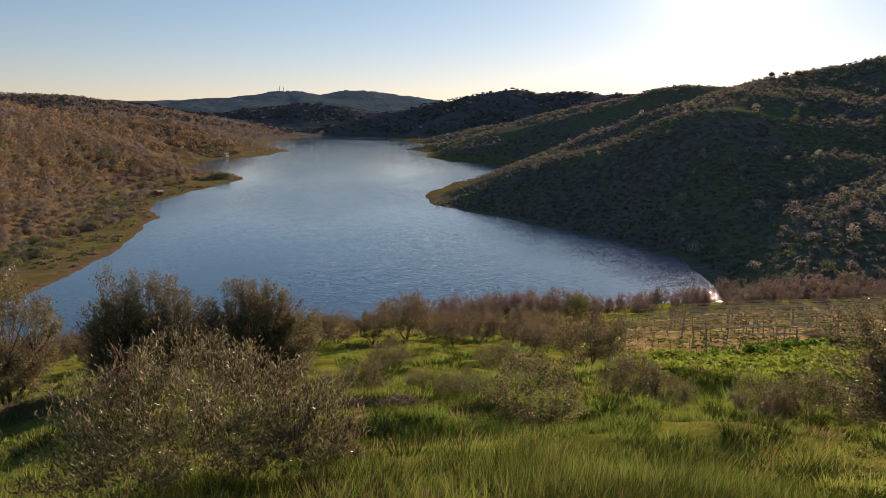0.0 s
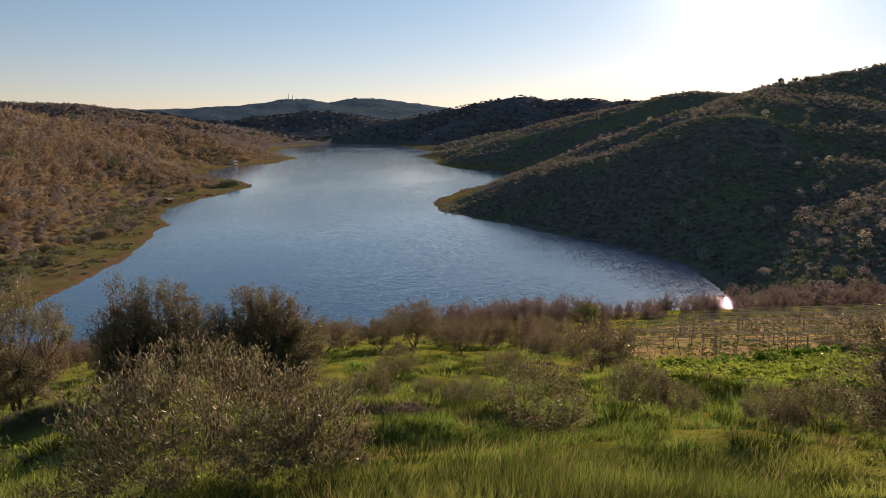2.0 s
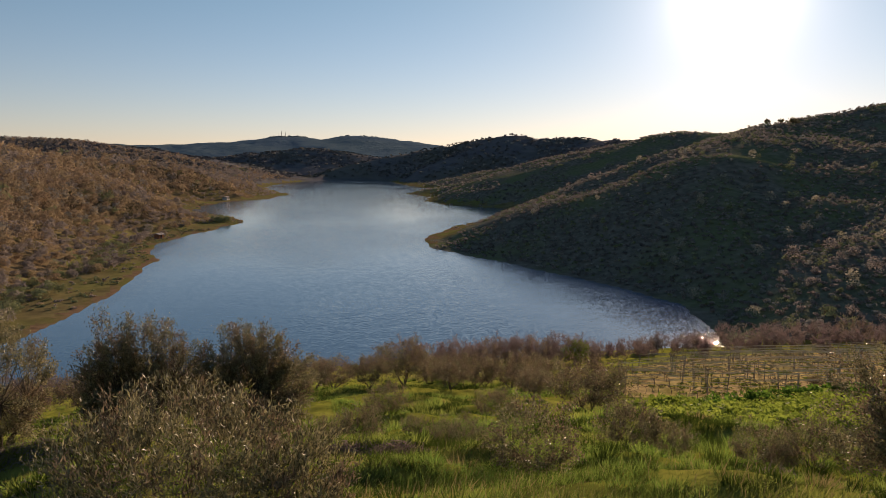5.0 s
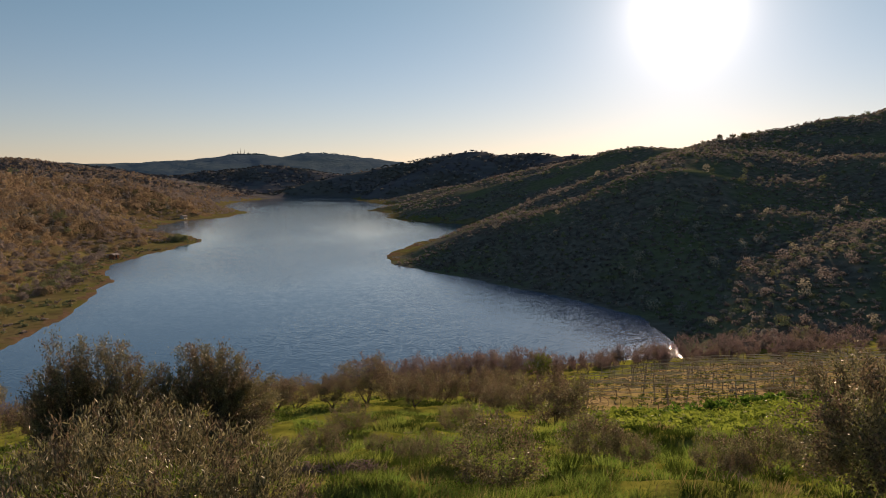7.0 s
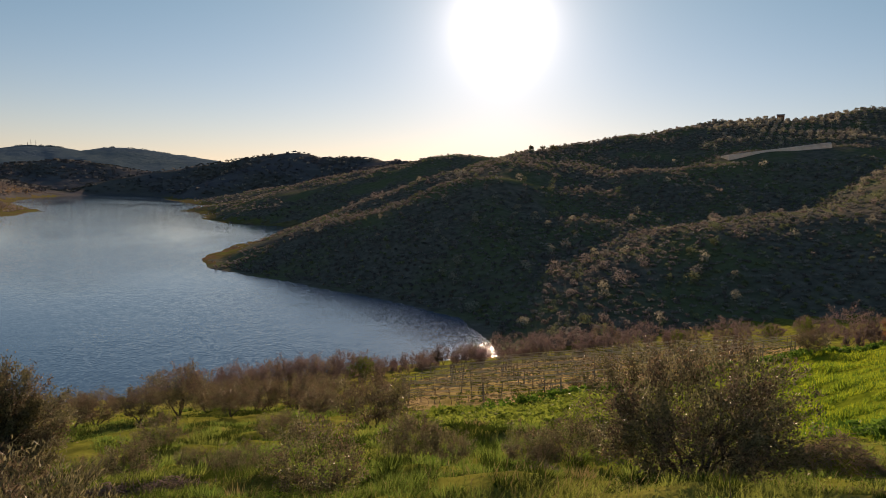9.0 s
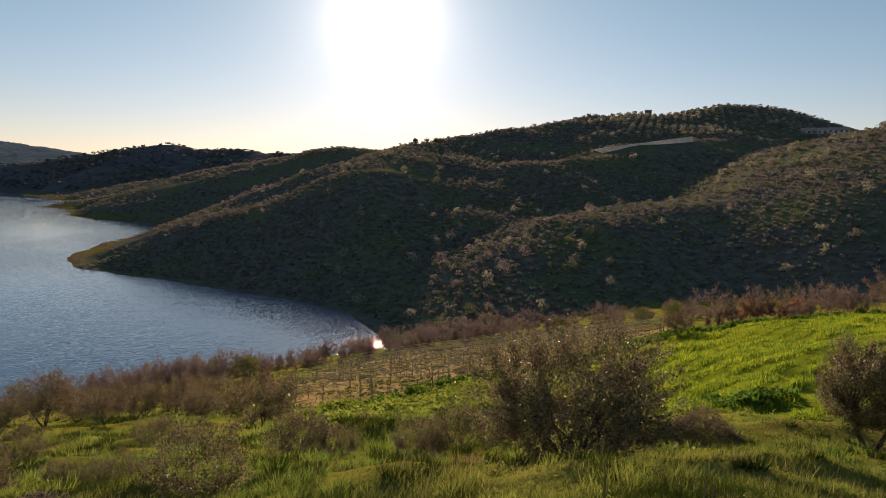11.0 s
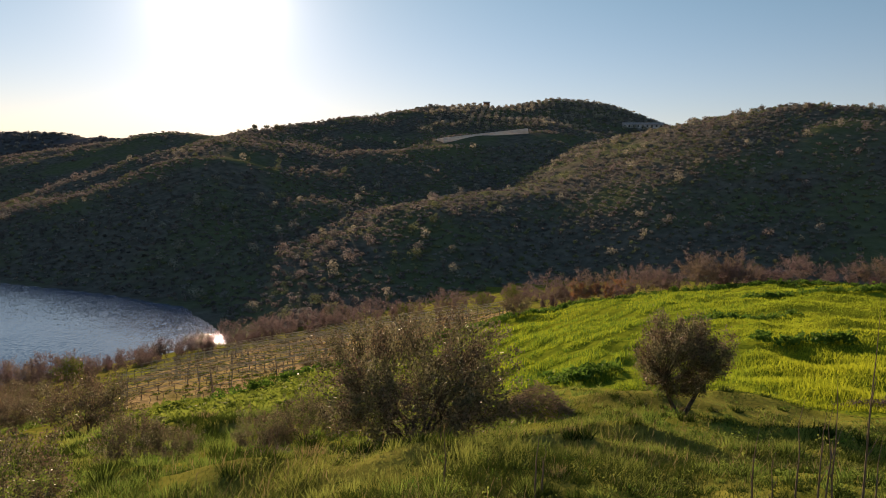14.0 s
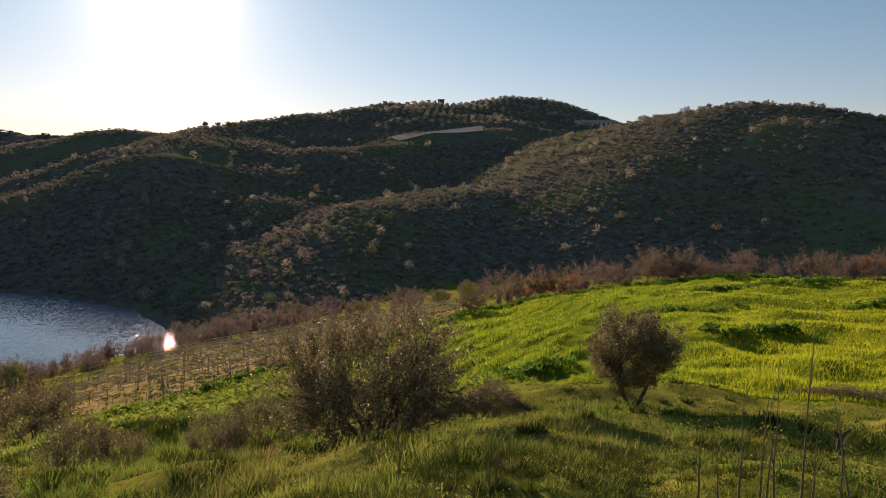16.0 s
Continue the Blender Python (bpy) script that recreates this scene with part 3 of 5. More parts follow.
def build_west_woods():
    rng = np.random.default_rng(11)
    sets = []
    for r0, r1, step, per, facet, slim in ((120, 240, 3.5, 320, 0.055, 0.15), (240, 420, 4.1, 130, 0.080, 0.12), (420, 1000, 5.8, 40, 0.13, 0.1), (1000, 1500, 9.0, 16, 0.2, 0.0)):
        x, y = grid_spots(rng, -r1, -55, 40, r1, step)
        r, b = np.hypot(x, y), bearing_of(x, y)
        ok = (r >= r0) & (r < r1) & (b > -50) & (b < -6)
        x, y, r, b = x[ok], y[ok], r[ok], b[ok]
        d, z = from_shore(x, y), land(x, y)
        edge = 9 + 9 * np.clip(fbm(x, y, 30, 2, 65) + 0.15, -0.4, 1) + np.where(r > 420, 8, 0)
        ok = (d > edge) & (far_land(x, y) > hillside(x, y) + 0.3) & ((z > 3.4) | (r < 880))
        ok &= fbm(x, y, 55, 3, 61) + rng.uniform(-0.4, 0.4, len(x)) > np.where(z < 6, -0.75, -1.15)
        x, y, r, d, z = x[ok], y[ok], r[ok], d[ok], z[ok]
        n = len(x)
        flats = np.clip((7.5 - z) / 3.0, 0, 1) * np.clip((d - edge[ok]) / 10 + 0.6, 0, 1)       # low grey scrub on the flats, woods on the slopes
        wide = rng.uniform(4.0, 7.2, n) * np.where(r > 420, 1.15, 1.0) * np.where(r > 1000, 1.3, 1.0) * (1 - 0.42 * flats)
        high = wide * rng.uniform(0.85, 1.35, n) * (1 - 0.38 * flats) * np.where(r > 1000, 0.6, 1.0)
        u = rng.uniform(size=n) + 0.35 * fbm(x, y, 40, 2, 71)
        kind = np.digitize(u, [0.52, 0.98, 1.10])
        kind[(u < 0.14)] = 5
        kind[(flats > 0.5) & (rng.uniform(size=n) < 0.75)] = 5
        kind[(d < edge[ok] + 14) & (r < 300) & (rng.uniform(size=n) < 0.45)] = 3
        kind[(r > 700) & (rng.uniform(size=n) < 0.6)] = 5
        v, f = crowns(rng, x, y, z, wide, high, per, facet, slim)
        sets.append((v, kind, per))
    # the tuft of trees at the tip of the point
    x, y = -114 + rng.normal(0, 4.0, 40), 376 + rng.normal(0, 4.0, 40)
    dry = np.argsort(-from_shore(x, y))[:14]
    x, y = x[dry], y[dry]
    v, f = crowns(rng, x, y, np.maximum(land(x, y), 0.05), rng.uniform(3, 5, 14), rng.uniform(3, 5.5, 14), 80, 0.11, 0.2)
    sets.append((v, np.full(14, 3), 80))
    # low tufts on the strip of shore
    x, y = grid_spots(rng, -230, -60, 90, 560, 2.6)
    d = from_shore(x, y)
    ok = (d > 2.5) & (d < 22) & (fbm(x, y, 12, 2, 66) + rng.uniform(-0.6, 0.6, len(x)) > 0.05) & (far_land(x, y) > hillside(x, y) + 0.3)
    x, y = x[ok], y[ok]
    n = len(x)
    v, f = crowns(rng, x, y, land(x, y), rng.uniform(0.8, 2.2, n), rng.uniform(0.3, 0.9, n), 26, 0.18, 0.2)
    sets.append((v, rng.choice([0, 3, 3, 5], n), 26))
    woodland("scrub_west", sets, "leafless tan and russet scrub wood on the sunlit bank")


def build_east_scrub():
    rng = np.random.default_rng(18)
    sets = []
    for r0, r1, step, per, facet in ((120, 300, 2.3, 46, 0.15), (300, 480, 3.3, 30, 0.17), (480, 760, 5.0, 18, 0.21), (760, 1300, 9.0, 12, 0.24)):
        x, y = grid_spots(rng, -60, r1, -40, r1, step)
        r, b = np.hypot(x, y), bearing_of(x, y)
        ok = (r >= r0) & (r < r1) & (b > -6) & (b < 89)
        x, y, r, b = x[ok], y[ok], r[ok], b[ok]
        d, z = from_shore(x, y), land(x, y)
        cover = fbm(x, y, 60, 3, 61)
        ok = (d > 3.0) & (far_land(x, y) > hillside(x, y) + 0.3) & (cover + 0.4 * fbm(x, y, 14, 2, 63) + rng.uniform(-0.35, 0.35, len(x)) > -0.62)
        ok &= ~((z < 3.2) & (r > 270)) | (rng.uniform(size=len(x)) < 0.15)
        ok &= np.abs((x - 265) * 0.62 + (y - 282) * 0.78) + 0.6 * np.maximum(np.abs((x - 265) * 0.78 - (y - 282) * 0.62) - 26, 0) > 13
        x, y, r, b, z, cover = x[ok], y[ok], r[ok], b[ok], z[ok], cover[ok]
        n = len(x)
        u = rng.uniform(size=n) + 0.30 * fbm(x, y, 35, 2, 71)
        wide = rng.uniform(1.1, 2.3, n) * np.clip(step / 2.9, 0.9, 2.6)
        high = wide * rng.uniform(0.45, 0.7, n) * np.where(r > 480, 0.7, 1.0)
        kind = np.array([2, 3, 2, 3, 2])[np.digitize(u, [0.30, 0.52, 0.86, 1.02])]
        kind[rng.uniform(size=n) < np.where(b < 36, 0.5, 0.25)] = 5
        v, f = crowns(rng, x, y, z, wide, high, per, facet, 0.0, 5)
        sets.append((v, kind, per))
    # single rounded trees above the low scrub, closer together along the spurs
    for r0, r1, step, per, facet, most in ((130, 330, 6.0, 150, 0.075, 0.34), (330, 520, 8.0, 70, 0.11, 0.42)):
        x, y = grid_spots(rng, 0, r1, -40, r1, step)
        r, b, d = np.hypot(x, y), bearing_of(x, y), from_shore(x, y)
        ok = (r >= r0) & (r < r1) & (b > 6) & (b < 89) & (d > 6) & (far_land(x, y) > hillside(x, y) + 0.3)
        ok &= rng.uniform(size=len(x)) < most * np.clip(0.55 + 0.9 * fbm(x, y, 45, 2, 73), 0.12, 1.3)
        ok &= np.abs((x - 265) * 0.62 + (y - 282) * 0.78) + 0.6 * np.maximum(np.abs((x - 265) * 0.78 - (y - 282) * 0.62) - 26, 0) > 13
        x, y = x[ok], y[ok]
        n = len(x)
        wide = rng.uniform(2.2, 4.4, n)
        v, f = crowns(rng, x, y, land(x, y), wide, wide * rng.uniform(0.75, 1.15, n), per, facet, 0.0, 6)
        sets.append((v, rng.choice([4, 3, 4, 2, 5], n), per))
    # rows of round olives round the top of the highest hill
    x, y = grid_spots(rng, 250, 520, 240, 520, 7.5, 0.12)
    r, b, z = np.hypot(x, y), bearing_of(x, y), land(x, y)
    ok = (r > 440) & (r < 620) & (b > 38) & (b < 57) & (z > 60)
    x, y, z = x[ok], y[ok], z[ok]
    v, f = crowns(rng, x, y, z, rng.uniform(3.4, 4.8, len(x)), rng.uniform(2.4, 3.4, len(x)), 40, 0.16)
    sets.append((v, np.where(rng.uniform(size=len(x)) < 0.5, 4, 2), 40))
    # a wooded edge along the near hill's brow
    b = rng.uniform(58, 88, 320)
    r = np.interp(b, [58.9, 61, 65, 69.4, 74.6, 90], [360, 340, 320, 310, 300, 300]) + rng.normal(0, 9, 320)
    x, y = r * np.sin(np.radians(b)), r * np.cos(np.radians(b))
    v, f = crowns(rng, x, y, land(x, y), rng.uniform(2.2, 3.8, 320), rng.uniform(1.8, 3.2, 320), 90, 0.11)
    sets.append((v, rng.choice([2, 3, 4, 5], 320), 90))
    woodland("scrub_east", sets, "dark olive scrub with pale bushes on the shaded hillside")


def build_far_woods():
    rng = np.random.default_rng(19)
    x, y = grid_spots(rng, -900, 620, 1150, 2150, 12)
    r, z = np.hypot(x, y), land(x, y)
    ok = (r > 1300) & (r < 2200) & (from_shore(x, y) > 14) & (z > 6) & (fbm(x, y, 160, 3, 62) + rng.uniform(-0.4, 0.4, len(x)) > -0.35)
    x, y, z = x[ok], y[ok], z[ok]
    n = len(x)
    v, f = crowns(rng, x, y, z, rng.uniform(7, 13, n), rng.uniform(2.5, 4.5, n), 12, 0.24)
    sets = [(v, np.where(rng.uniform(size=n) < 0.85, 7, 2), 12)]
    b = np.concatenate([rng.uniform(-13.6, -10.6, 46), rng.uniform(-8.2, -3.6, 70)])
    n = len(b)
    r = rng.uniform(3955, 4010, n)
    x, y = r * np.sin(np.radians(b)), r * np.cos(np.radians(b))
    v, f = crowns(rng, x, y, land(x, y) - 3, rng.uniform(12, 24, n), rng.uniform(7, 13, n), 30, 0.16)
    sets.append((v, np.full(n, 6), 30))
    woodland("far_woods", sets, "dark woods on the distant hills and along their crests, haze in their colour")


build_west_woods()
build_east_scrub()
build_far_woods()


# ---- grass and crops ----
def build_grass():
    rng = np.random.default_rng(12)
    x, y, r, b = scattered(rng, 430000, 2.6, 95)
    patchy = fbm(x, y, 3.5, 3, 81)
    keep = (~within(VINEYARD, x, y)) & (~within(CROP, x, y)) & (patchy + rng.uniform(-0.8, 0.8, len(x)) > -0.85) & (hillside(x, y) > far_land(x, y))
    x, y, r, b, patchy = x[keep], y[keep], r[keep], b[keep], patchy[keep]
    z = land(x, y)
    n = len(x)
    band = fbm(x / 3.2, y, 2.4, 3, 87)         # taller strips along the old terraces
    lush = np.clip(0.55 + 0.5 * patchy + 0.55 * fbm(x, y, 1.3, 2, 83) + 0.8 * band, 0.3, 1.6)
    right = np.clip((b - 38) / 15, 0, 1) * np.clip((r - 4) / 2, 0, 1)
    length = rng.uniform(0.09, 0.24, n) * lush * (1 - 0.35 * right) * np.clip(1.15 - r / 90, 0.5, 1.0)
    ways = unit(np.stack([rng.normal(0.14, 0.55, n), rng.normal(-0.05, 0.55, n), np.ones(n)], -1))
    v, f = blades(np.stack([x, y, z - 0.02], -1), ways, length, 0.0026 + 0.0008 * r, rng, 0.06, True)
    dry = (rng.uniform(size=n) + 0.35 * fbm(x, y, 6, 2, 91) + 0.10 * (r < 9) > 0.98).astype(int)
    # index 2: dark blades just in front of the taller strips, as their painted shadow
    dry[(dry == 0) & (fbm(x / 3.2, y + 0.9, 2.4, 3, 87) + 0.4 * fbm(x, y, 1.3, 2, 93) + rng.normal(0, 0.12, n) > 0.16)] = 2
    tagged(new("meadow_grass", soup("meadow_grass", v, f, [M_GRASS, M_STRAW, M_GRASS_DARK_SHADED], dry)), "tall fresh green grass with dry stems on the slope", "grass", kind="stuff")

    # the thick sward nearest the viewpoint, in arching tufts
    x, y, r, b = scattered(rng, 330000, 4.4, 21, -40, 84)
    tuft = fbm(x, y, 0.75, 2, 101) + 0.7 * fbm(x, y, 2.6, 2, 103)
    keep = (tuft + rng.uniform(-0.4, 0.4, len(x)) > -0.10) & ~within(CROP, x, y)
    x, y, r, b, tuft = x[keep], y[keep], r[keep], b[keep], tuft[keep]
    n, z = len(x), land(x, y)
    right = np.clip((b - 34) / 15, 0, 1) * 0.7
    ways = unit(np.stack([rng.normal(0.2, 0.60, n), rng.normal(-0.05, 0.60, n), np.ones(n)], -1))
    length = rng.uniform(0.09, 0.24, n) * np.clip(0.65 + 1.2 * tuft, 0.25, 1.5) * (1 - 0.3 * right)
    v, f = blades(np.stack([x, y, z - 0.02], -1), ways, length, 0.0034 + 0.0005 * r, rng, 0.07, True)
    # within 7.5 m dark blades prevail: shade of the near bank put into colour
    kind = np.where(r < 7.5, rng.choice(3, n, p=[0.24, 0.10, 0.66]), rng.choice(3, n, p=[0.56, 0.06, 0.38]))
    tagged(new("thick_grass", soup("thick_grass", v, f, [M_GRASS, M_STRAW, M_GRASS_DARK_SHADED], kind)), "thick green grass in tufts below the viewpoint, shade painted as dark blades", "grass", kind="stuff")

    # coarse grass in clumps on the ledges further down
    x, y, r, b = scattered(rng, 240000, 16, 62, -36, 44)
    clump = fbm(x, y, 1.5, 2, 111) + 0.6 * fbm(x / 2.2, y, 3.4, 2, 113)
    keep = (clump + rng.uniform(-0.3, 0.3, len(x)) > 0.0) & ~within(CROP, x, y) & ~within(VINEYARD, x, y)
    x, y, r, clump = x[keep], y[keep], r[keep], clump[keep]
    n = len(x)
    ways = unit(np.stack([rng.normal(0.1, 0.5, n), rng.normal(0, 0.5, n), np.ones(n)], -1))
    v, f = blades(np.stack([x, y, land(x, y) - 0.02], -1), ways, rng.uniform(0.12, 0.30, n) * np.clip(0.6 + clump, 0.4, 1.5), 0.004 + 0.0009 * r, rng, 0.05, True)
    kind = np.where(fbm(x, y, 2.0, 2, 115) + rng.normal(0, 0.25, n) > 0.1, 1, 0)
    tagged(new("ledge_grass", soup("ledge_grass", v, f, [M_GRASS, M_GRASS_DARK_SHADED], kind)), "coarse green grass in clumps on the grassy ledges", "grass", kind="stuff")

    # low leafy weeds and dry seed stems among the grass nearest the viewpoint
    x, y, r, b = scattered(rng, 2600, 5.5, 24, -36, 84)
    keep = ~within(CROP, x, y) & (fbm(x, y, 2.5, 2, 117) + rng.uniform(-0.5, 0.5, len(x)) > 0.0)
    x, y, r = x[keep], y[keep], r[keep]
    n = len(x)
    v, f = clumps(rng, x, y, land(x, y), rng.uniform(0.14, 0.42, n) * np.clip(r / 12, 0.6, 1.2), rng.uniform(0.7, 1.2, n), 34, 0.13)
    kind = np.repeat(rng.choice(3, n, p=[0.45, 0.4, 0.15]), 34)
    tagged(new("leafy_weeds", soup("leafy_weeds", v, f, [M_GRASS, M_GRASS_DARK_SHADED, M_BEAN], kind)), "low leafy green weeds among the grass", "weeds", kind="stuff")
    x, y, r, b = scattered(rng, 7000, 5, 20, -38, 84)
    keep = ~within(CROP, x, y) & (fbm(x, y, 1.8, 2, 119) + rng.uniform(-0.4, 0.4, len(x)) > 0.15)
    x, y, r = x[keep], y[keep], r[keep]
    n = len(x)
    ways = unit(np.stack([rng.normal(0.25, 0.35, n), rng.normal(-0.05, 0.35, n), np.ones(n)], -1))
    v, f = blades(np.stack([x, y, land(x, y) - 0.02], -1), ways, rng.uniform(0.14, 0.32, n), 0.004 + 0.0005 * r, rng, 0.08)
    tagged(new("seed_stems", soup("seed_stems", v, f, [M_STRAW])), "pale dry seed stems standing among the grass", "grass", kind="stuff")

    # the cereal field: drilled rows towards the vineyard, denser and yellowing further up
    x, y, r, b = scattered(rng, 420000, 14, 95, 30, 92)
    across = -0.17 * x + 0.985 * y
    row = np.sin((across + 0.25 * fbm(x, y, 6, 2, 94)) * 2 * math.pi / 1.75)
    rows_show = np.clip((66 - b) / 12, 0, 1)
    stand = row * 1.5 * rows_show + 1.2 * fbm(x, y, 4, 2, 95)
    keep = within(CROP, x, y) & (b > 33) & (stand + rng.uniform(-0.7, 0.7, len(x)) > -0.25 - 0.8 * (1 - rows_show))
    x, y, r, stand, rows_show = x[keep], y[keep], r[keep], stand[keep], rows_show[keep]
    n, z = len(x), land(x, y)
    ways = unit(np.stack([rng.normal(0.1, 0.3, n), rng.normal(0, 0.3, n), np.ones(n)], -1))
    length = rng.uniform(0.10, 0.22, n) * np.clip(1.0 + 0.5 * stand * (0.4 + rows_show), 0.45, 2.0)
    v, f = blades(np.stack([x, y, z - 0.02], -1), ways, length, 0.006 + 0.0009 * r, rng, 0.05, True)
    bearing = np.degrees(np.arctan2(x, y))
    bloom = np.clip((bearing - 60) / 8, 0, 1) * np.clip((54 - r) / 14, 0, 1) + 0.25 * fbm(x, y, 9, 2, 107)
    kind = (bloom + rng.normal(0, 0.25, n) > 0.6).astype(int)
    kind[(kind == 0) & (rng.uniform(size=n) < 0.35 * rows_show)] = 2
    tagged(new("crop_rows", soup("crop_rows", v, f, [M_WHEAT, M_YELLOW, M_BEAN], kind)), "bright yellow-green cereal crop in faint rows", "crop", kind="stuff")

    # leafy plants: the strip beside the vineyard, the dark line along the field's brow and loose clumps
    px, py = [], []
    for (x0, y0), (x1, y1), width, count in (((14, 41), (34, 45), 1.0, 260), ((34, 45), (52, 49), 1.0, 260), ((52, 49), (62, 43), 1.2, 220), ((62, 43), (73, 27), 1.3, 260),
                                             ((73, 27), (79, 8), 1.3, 220), ((20.4, 17.8), (23.6, 17.6), 1.2, 110),
                                             ((40, 24), (46, 20), 0.5, 70), ((33, 16), (38, 13.5), 0.4, 60), ((50, 15), (56, 11), 0.6, 60), ((55, 28), (64, 20), 0.8, 120)):
        s = rng.uniform(size=count)
        px.append(x0 + s * (x1 - x0) + rng.normal(0, width * 0.5, count))
        py.append(y0 + s * (y1 - y0) + rng.normal(0, width * 0.5, count))
    x, y = np.concatenate(px), np.concatenate(py)
    size = rng.uniform(0.35, 0.8, len(x))
    v, f = clumps(rng, x, y, land(x, y), size, rng.uniform(0.8, 1.2, len(x)), 20, 0.40)
    tagged(new("leafy_crop", soup("leafy_crop", v, f, [M_BEAN])), "dark green leafy bean plants along the field edges", "crop", kind="stuff")
    x, y, r, b = scattered(rng, 9000, 20, 48, 5, 40)
    keep = within(CROP, x, y) & (fbm(x, y, 3, 2, 97) > -0.7)
    x, y = x[keep], y[keep]
    v, f = clumps(rng, x, y, land(x, y), rng.uniform(0.3, 0.6, len(x)), rng.uniform(0.7, 1.1, len(x)), 10, 0.48)
    tagged(new("young_beans", soup("young_beans", v, f, [M_LEAFY])), "bright green leafy bean crop beside the vineyard", "crop", kind="stuff")


build_grass()


def build_tussocks():
    """Knee-high tufts and leafy weeds that break up the meadow."""
    rng = np.random.default_rng(13)
    x, y, r, b = scattered(rng, 4200, 5, 70)
    keep = ~within(VINEYARD, x, y) & ~within(CROP, x, y) & (fbm(x, y, 7, 3, 85) + rng.uniform(-0.5, 0.5, len(x)) > 0.05) & (hillside(x, y) > far_land(x, y))
    x, y, r = x[keep], y[keep], r[keep]
    n, per = len(x), 70
    size = rng.uniform(0.18, 0.46, n) * np.where(np.arctan2(x, y) > 0.75, 0.6, 1.0) * np.clip(r / 18, 0.5, 1.0)
    ring, turn = np.sqrt(rng.uniform(0, 1, n * per)), rng.uniform(0, 2 * math.pi, n * per)
    px = np.repeat(x, per) + np.cos(turn) * ring * np.repeat(size, per) * 0.75
    py = np.repeat(y, per) + np.sin(turn) * ring * np.repeat(size, per) * 0.75
    ways = unit(np.stack([np.cos(turn) * ring * 0.7 + rng.normal(0.08, 0.22, n * per), np.sin(turn) * ring * 0.7 + rng.normal(0, 0.22, n * per), np.ones(n * per)], -1))
    v, f = blades(np.stack([px, py, land(px, py) - 0.02], -1), ways, np.repeat(size, per) * rng.uniform(0.7, 1.3, n * per), 0.006 + 0.0010 * np.repeat(r, per), rng, 0.06, True)
    kind = np.repeat(rng.choice(3, n, p=[0.48, 0.49, 0.03]), per)
    tagged(new("weed_tufts", soup("weed_tufts", v, f, [M_GRASS, M_GRASS_DARK_SHADED, M_STRAW], kind)), "knee-high tussocks scattered over the meadow", "weeds", kind="stuff")
build_tussocks()


# ---- trees and shrubs ----
def woody(name, seed, h, w, leaves, leaf_len, leaf_wid, stems=3, clusters=46, low=0.22, leaf=M_OLIVE, leaf_dry=M_OLIVE_DRY, dry=0.25,
          label="", category="tree", group="", upright=0.0, centre=0.56, bark=M_BARK, thick=1.0, loose=0.05, tip=False, domes=None):
    """A tree or shrub: stems that fork into limbs and twigs, and a loose crown of slim leaves along the twigs."""
    rng = np.random.default_rng(seed)
    root = new(name)
    tips = unit(rng.normal(size=(clusters, 3)))
    tips[:, 2] = tips[:, 2] * 0.9 + 0.12
    lobe = 1 + 0.13 * np.sin(3 * np.arctan2(tips[:, 0], tips[:, 1]) + rng.uniform(0, 6)) + rng.uniform(-0.07, 0.07, clusters)
    tips *= (rng.uniform(0.25, 1.0, clusters) ** 0.38 * lobe)[:, None]
    tips = tips * np.array([w / 2, w / 2, h * (1 - low) / 2]) + np.array([0, 0, h * centre])
    tips[:, 2] = np.maximum(tips[:, 2], h * low * 0.8)
    if domes:
        d = np.array(domes)[rng.choice(len(domes), clusters, p=np.array([q[3] ** 2 for q in domes]) / sum(q[3] ** 2 for q in domes))]
        ball = unit(rng.normal(size=(clusters, 3)))
        tips = d[:, :3] + ball * (d[:, 3:4] * (1, 1, 0) + d[:, 4:5] * (0, 0, 1)) * rng.uniform(0.4, 1.08, (clusters, 1)) ** 0.5
        tips[:, 2] = np.maximum(tips[:, 2], 0.12 * h)
    trunk_paths, limb_paths, forks = [], [[] for _ in range(stems)], []
    for s in range(stems):
        a = 2 * math.pi * (s + rng.uniform(0, 0.6)) / stems
        lean = 0.0 if stems == 1 else rng.uniform(0.10, 0.24) * w
        top = np.array([math.cos(a) * lean, math.sin(a) * lean, h * rng.uniform(0.30, 0.42)])
        r0 = thick * 0.024 * h / math.sqrt(stems)
        path = []
        for k in range(5):
            q = k / 4
            p = top * q + np.array([math.cos(a), math.sin(a), 0]) * 0.05 * h * q * (1 - q) + rng.normal(0, 0.012 * h, 3) * (k > 0)
            path.append((p[0], p[1], p[2] - 0.06 * (k == 0), r0 * (1.35 - 0.7 * q)))
        trunk_paths.append(path)
        forks.append(np.array(path[-1]))
    twig_start, twig_end = [], []
    for c in tips:
        f = min(forks, key=lambda p: np.linalg.norm((p[:3] - c) * (1, 1, 0.3)) + rng.uniform(0, 0.25) * w)
        bend = f[:3] * 0.5 + c * 0.5 + np.array([0, 0, -0.04 * h]) + rng.normal(0, 0.03 * h, 3)
        limb_paths[[k for k in range(stems) if forks[k] is f][0]].append([(*f[:3], f[3] * 0.40), (*bend, f[3] * 0.20), (*c, 0.002 + 0.03 * f[3])])
        twig_start.append(bend), twig_end.append(c)
    for path, limbs in zip(trunk_paths, limb_paths):
        v, f = tubes([path], 7)
        stem = child("trunk", soup("trunk", v, f, [bark], smooth=True), root)
        if limbs:
            v, f = tubes(limbs, 3)
            tagged(child("bough", soup("bough", v, f, [bark], smooth=True), stem), kind="stuff")
    a, b = np.array(twig_start), np.array(twig_end)
    k = rng.integers(0, clusters, leaves)
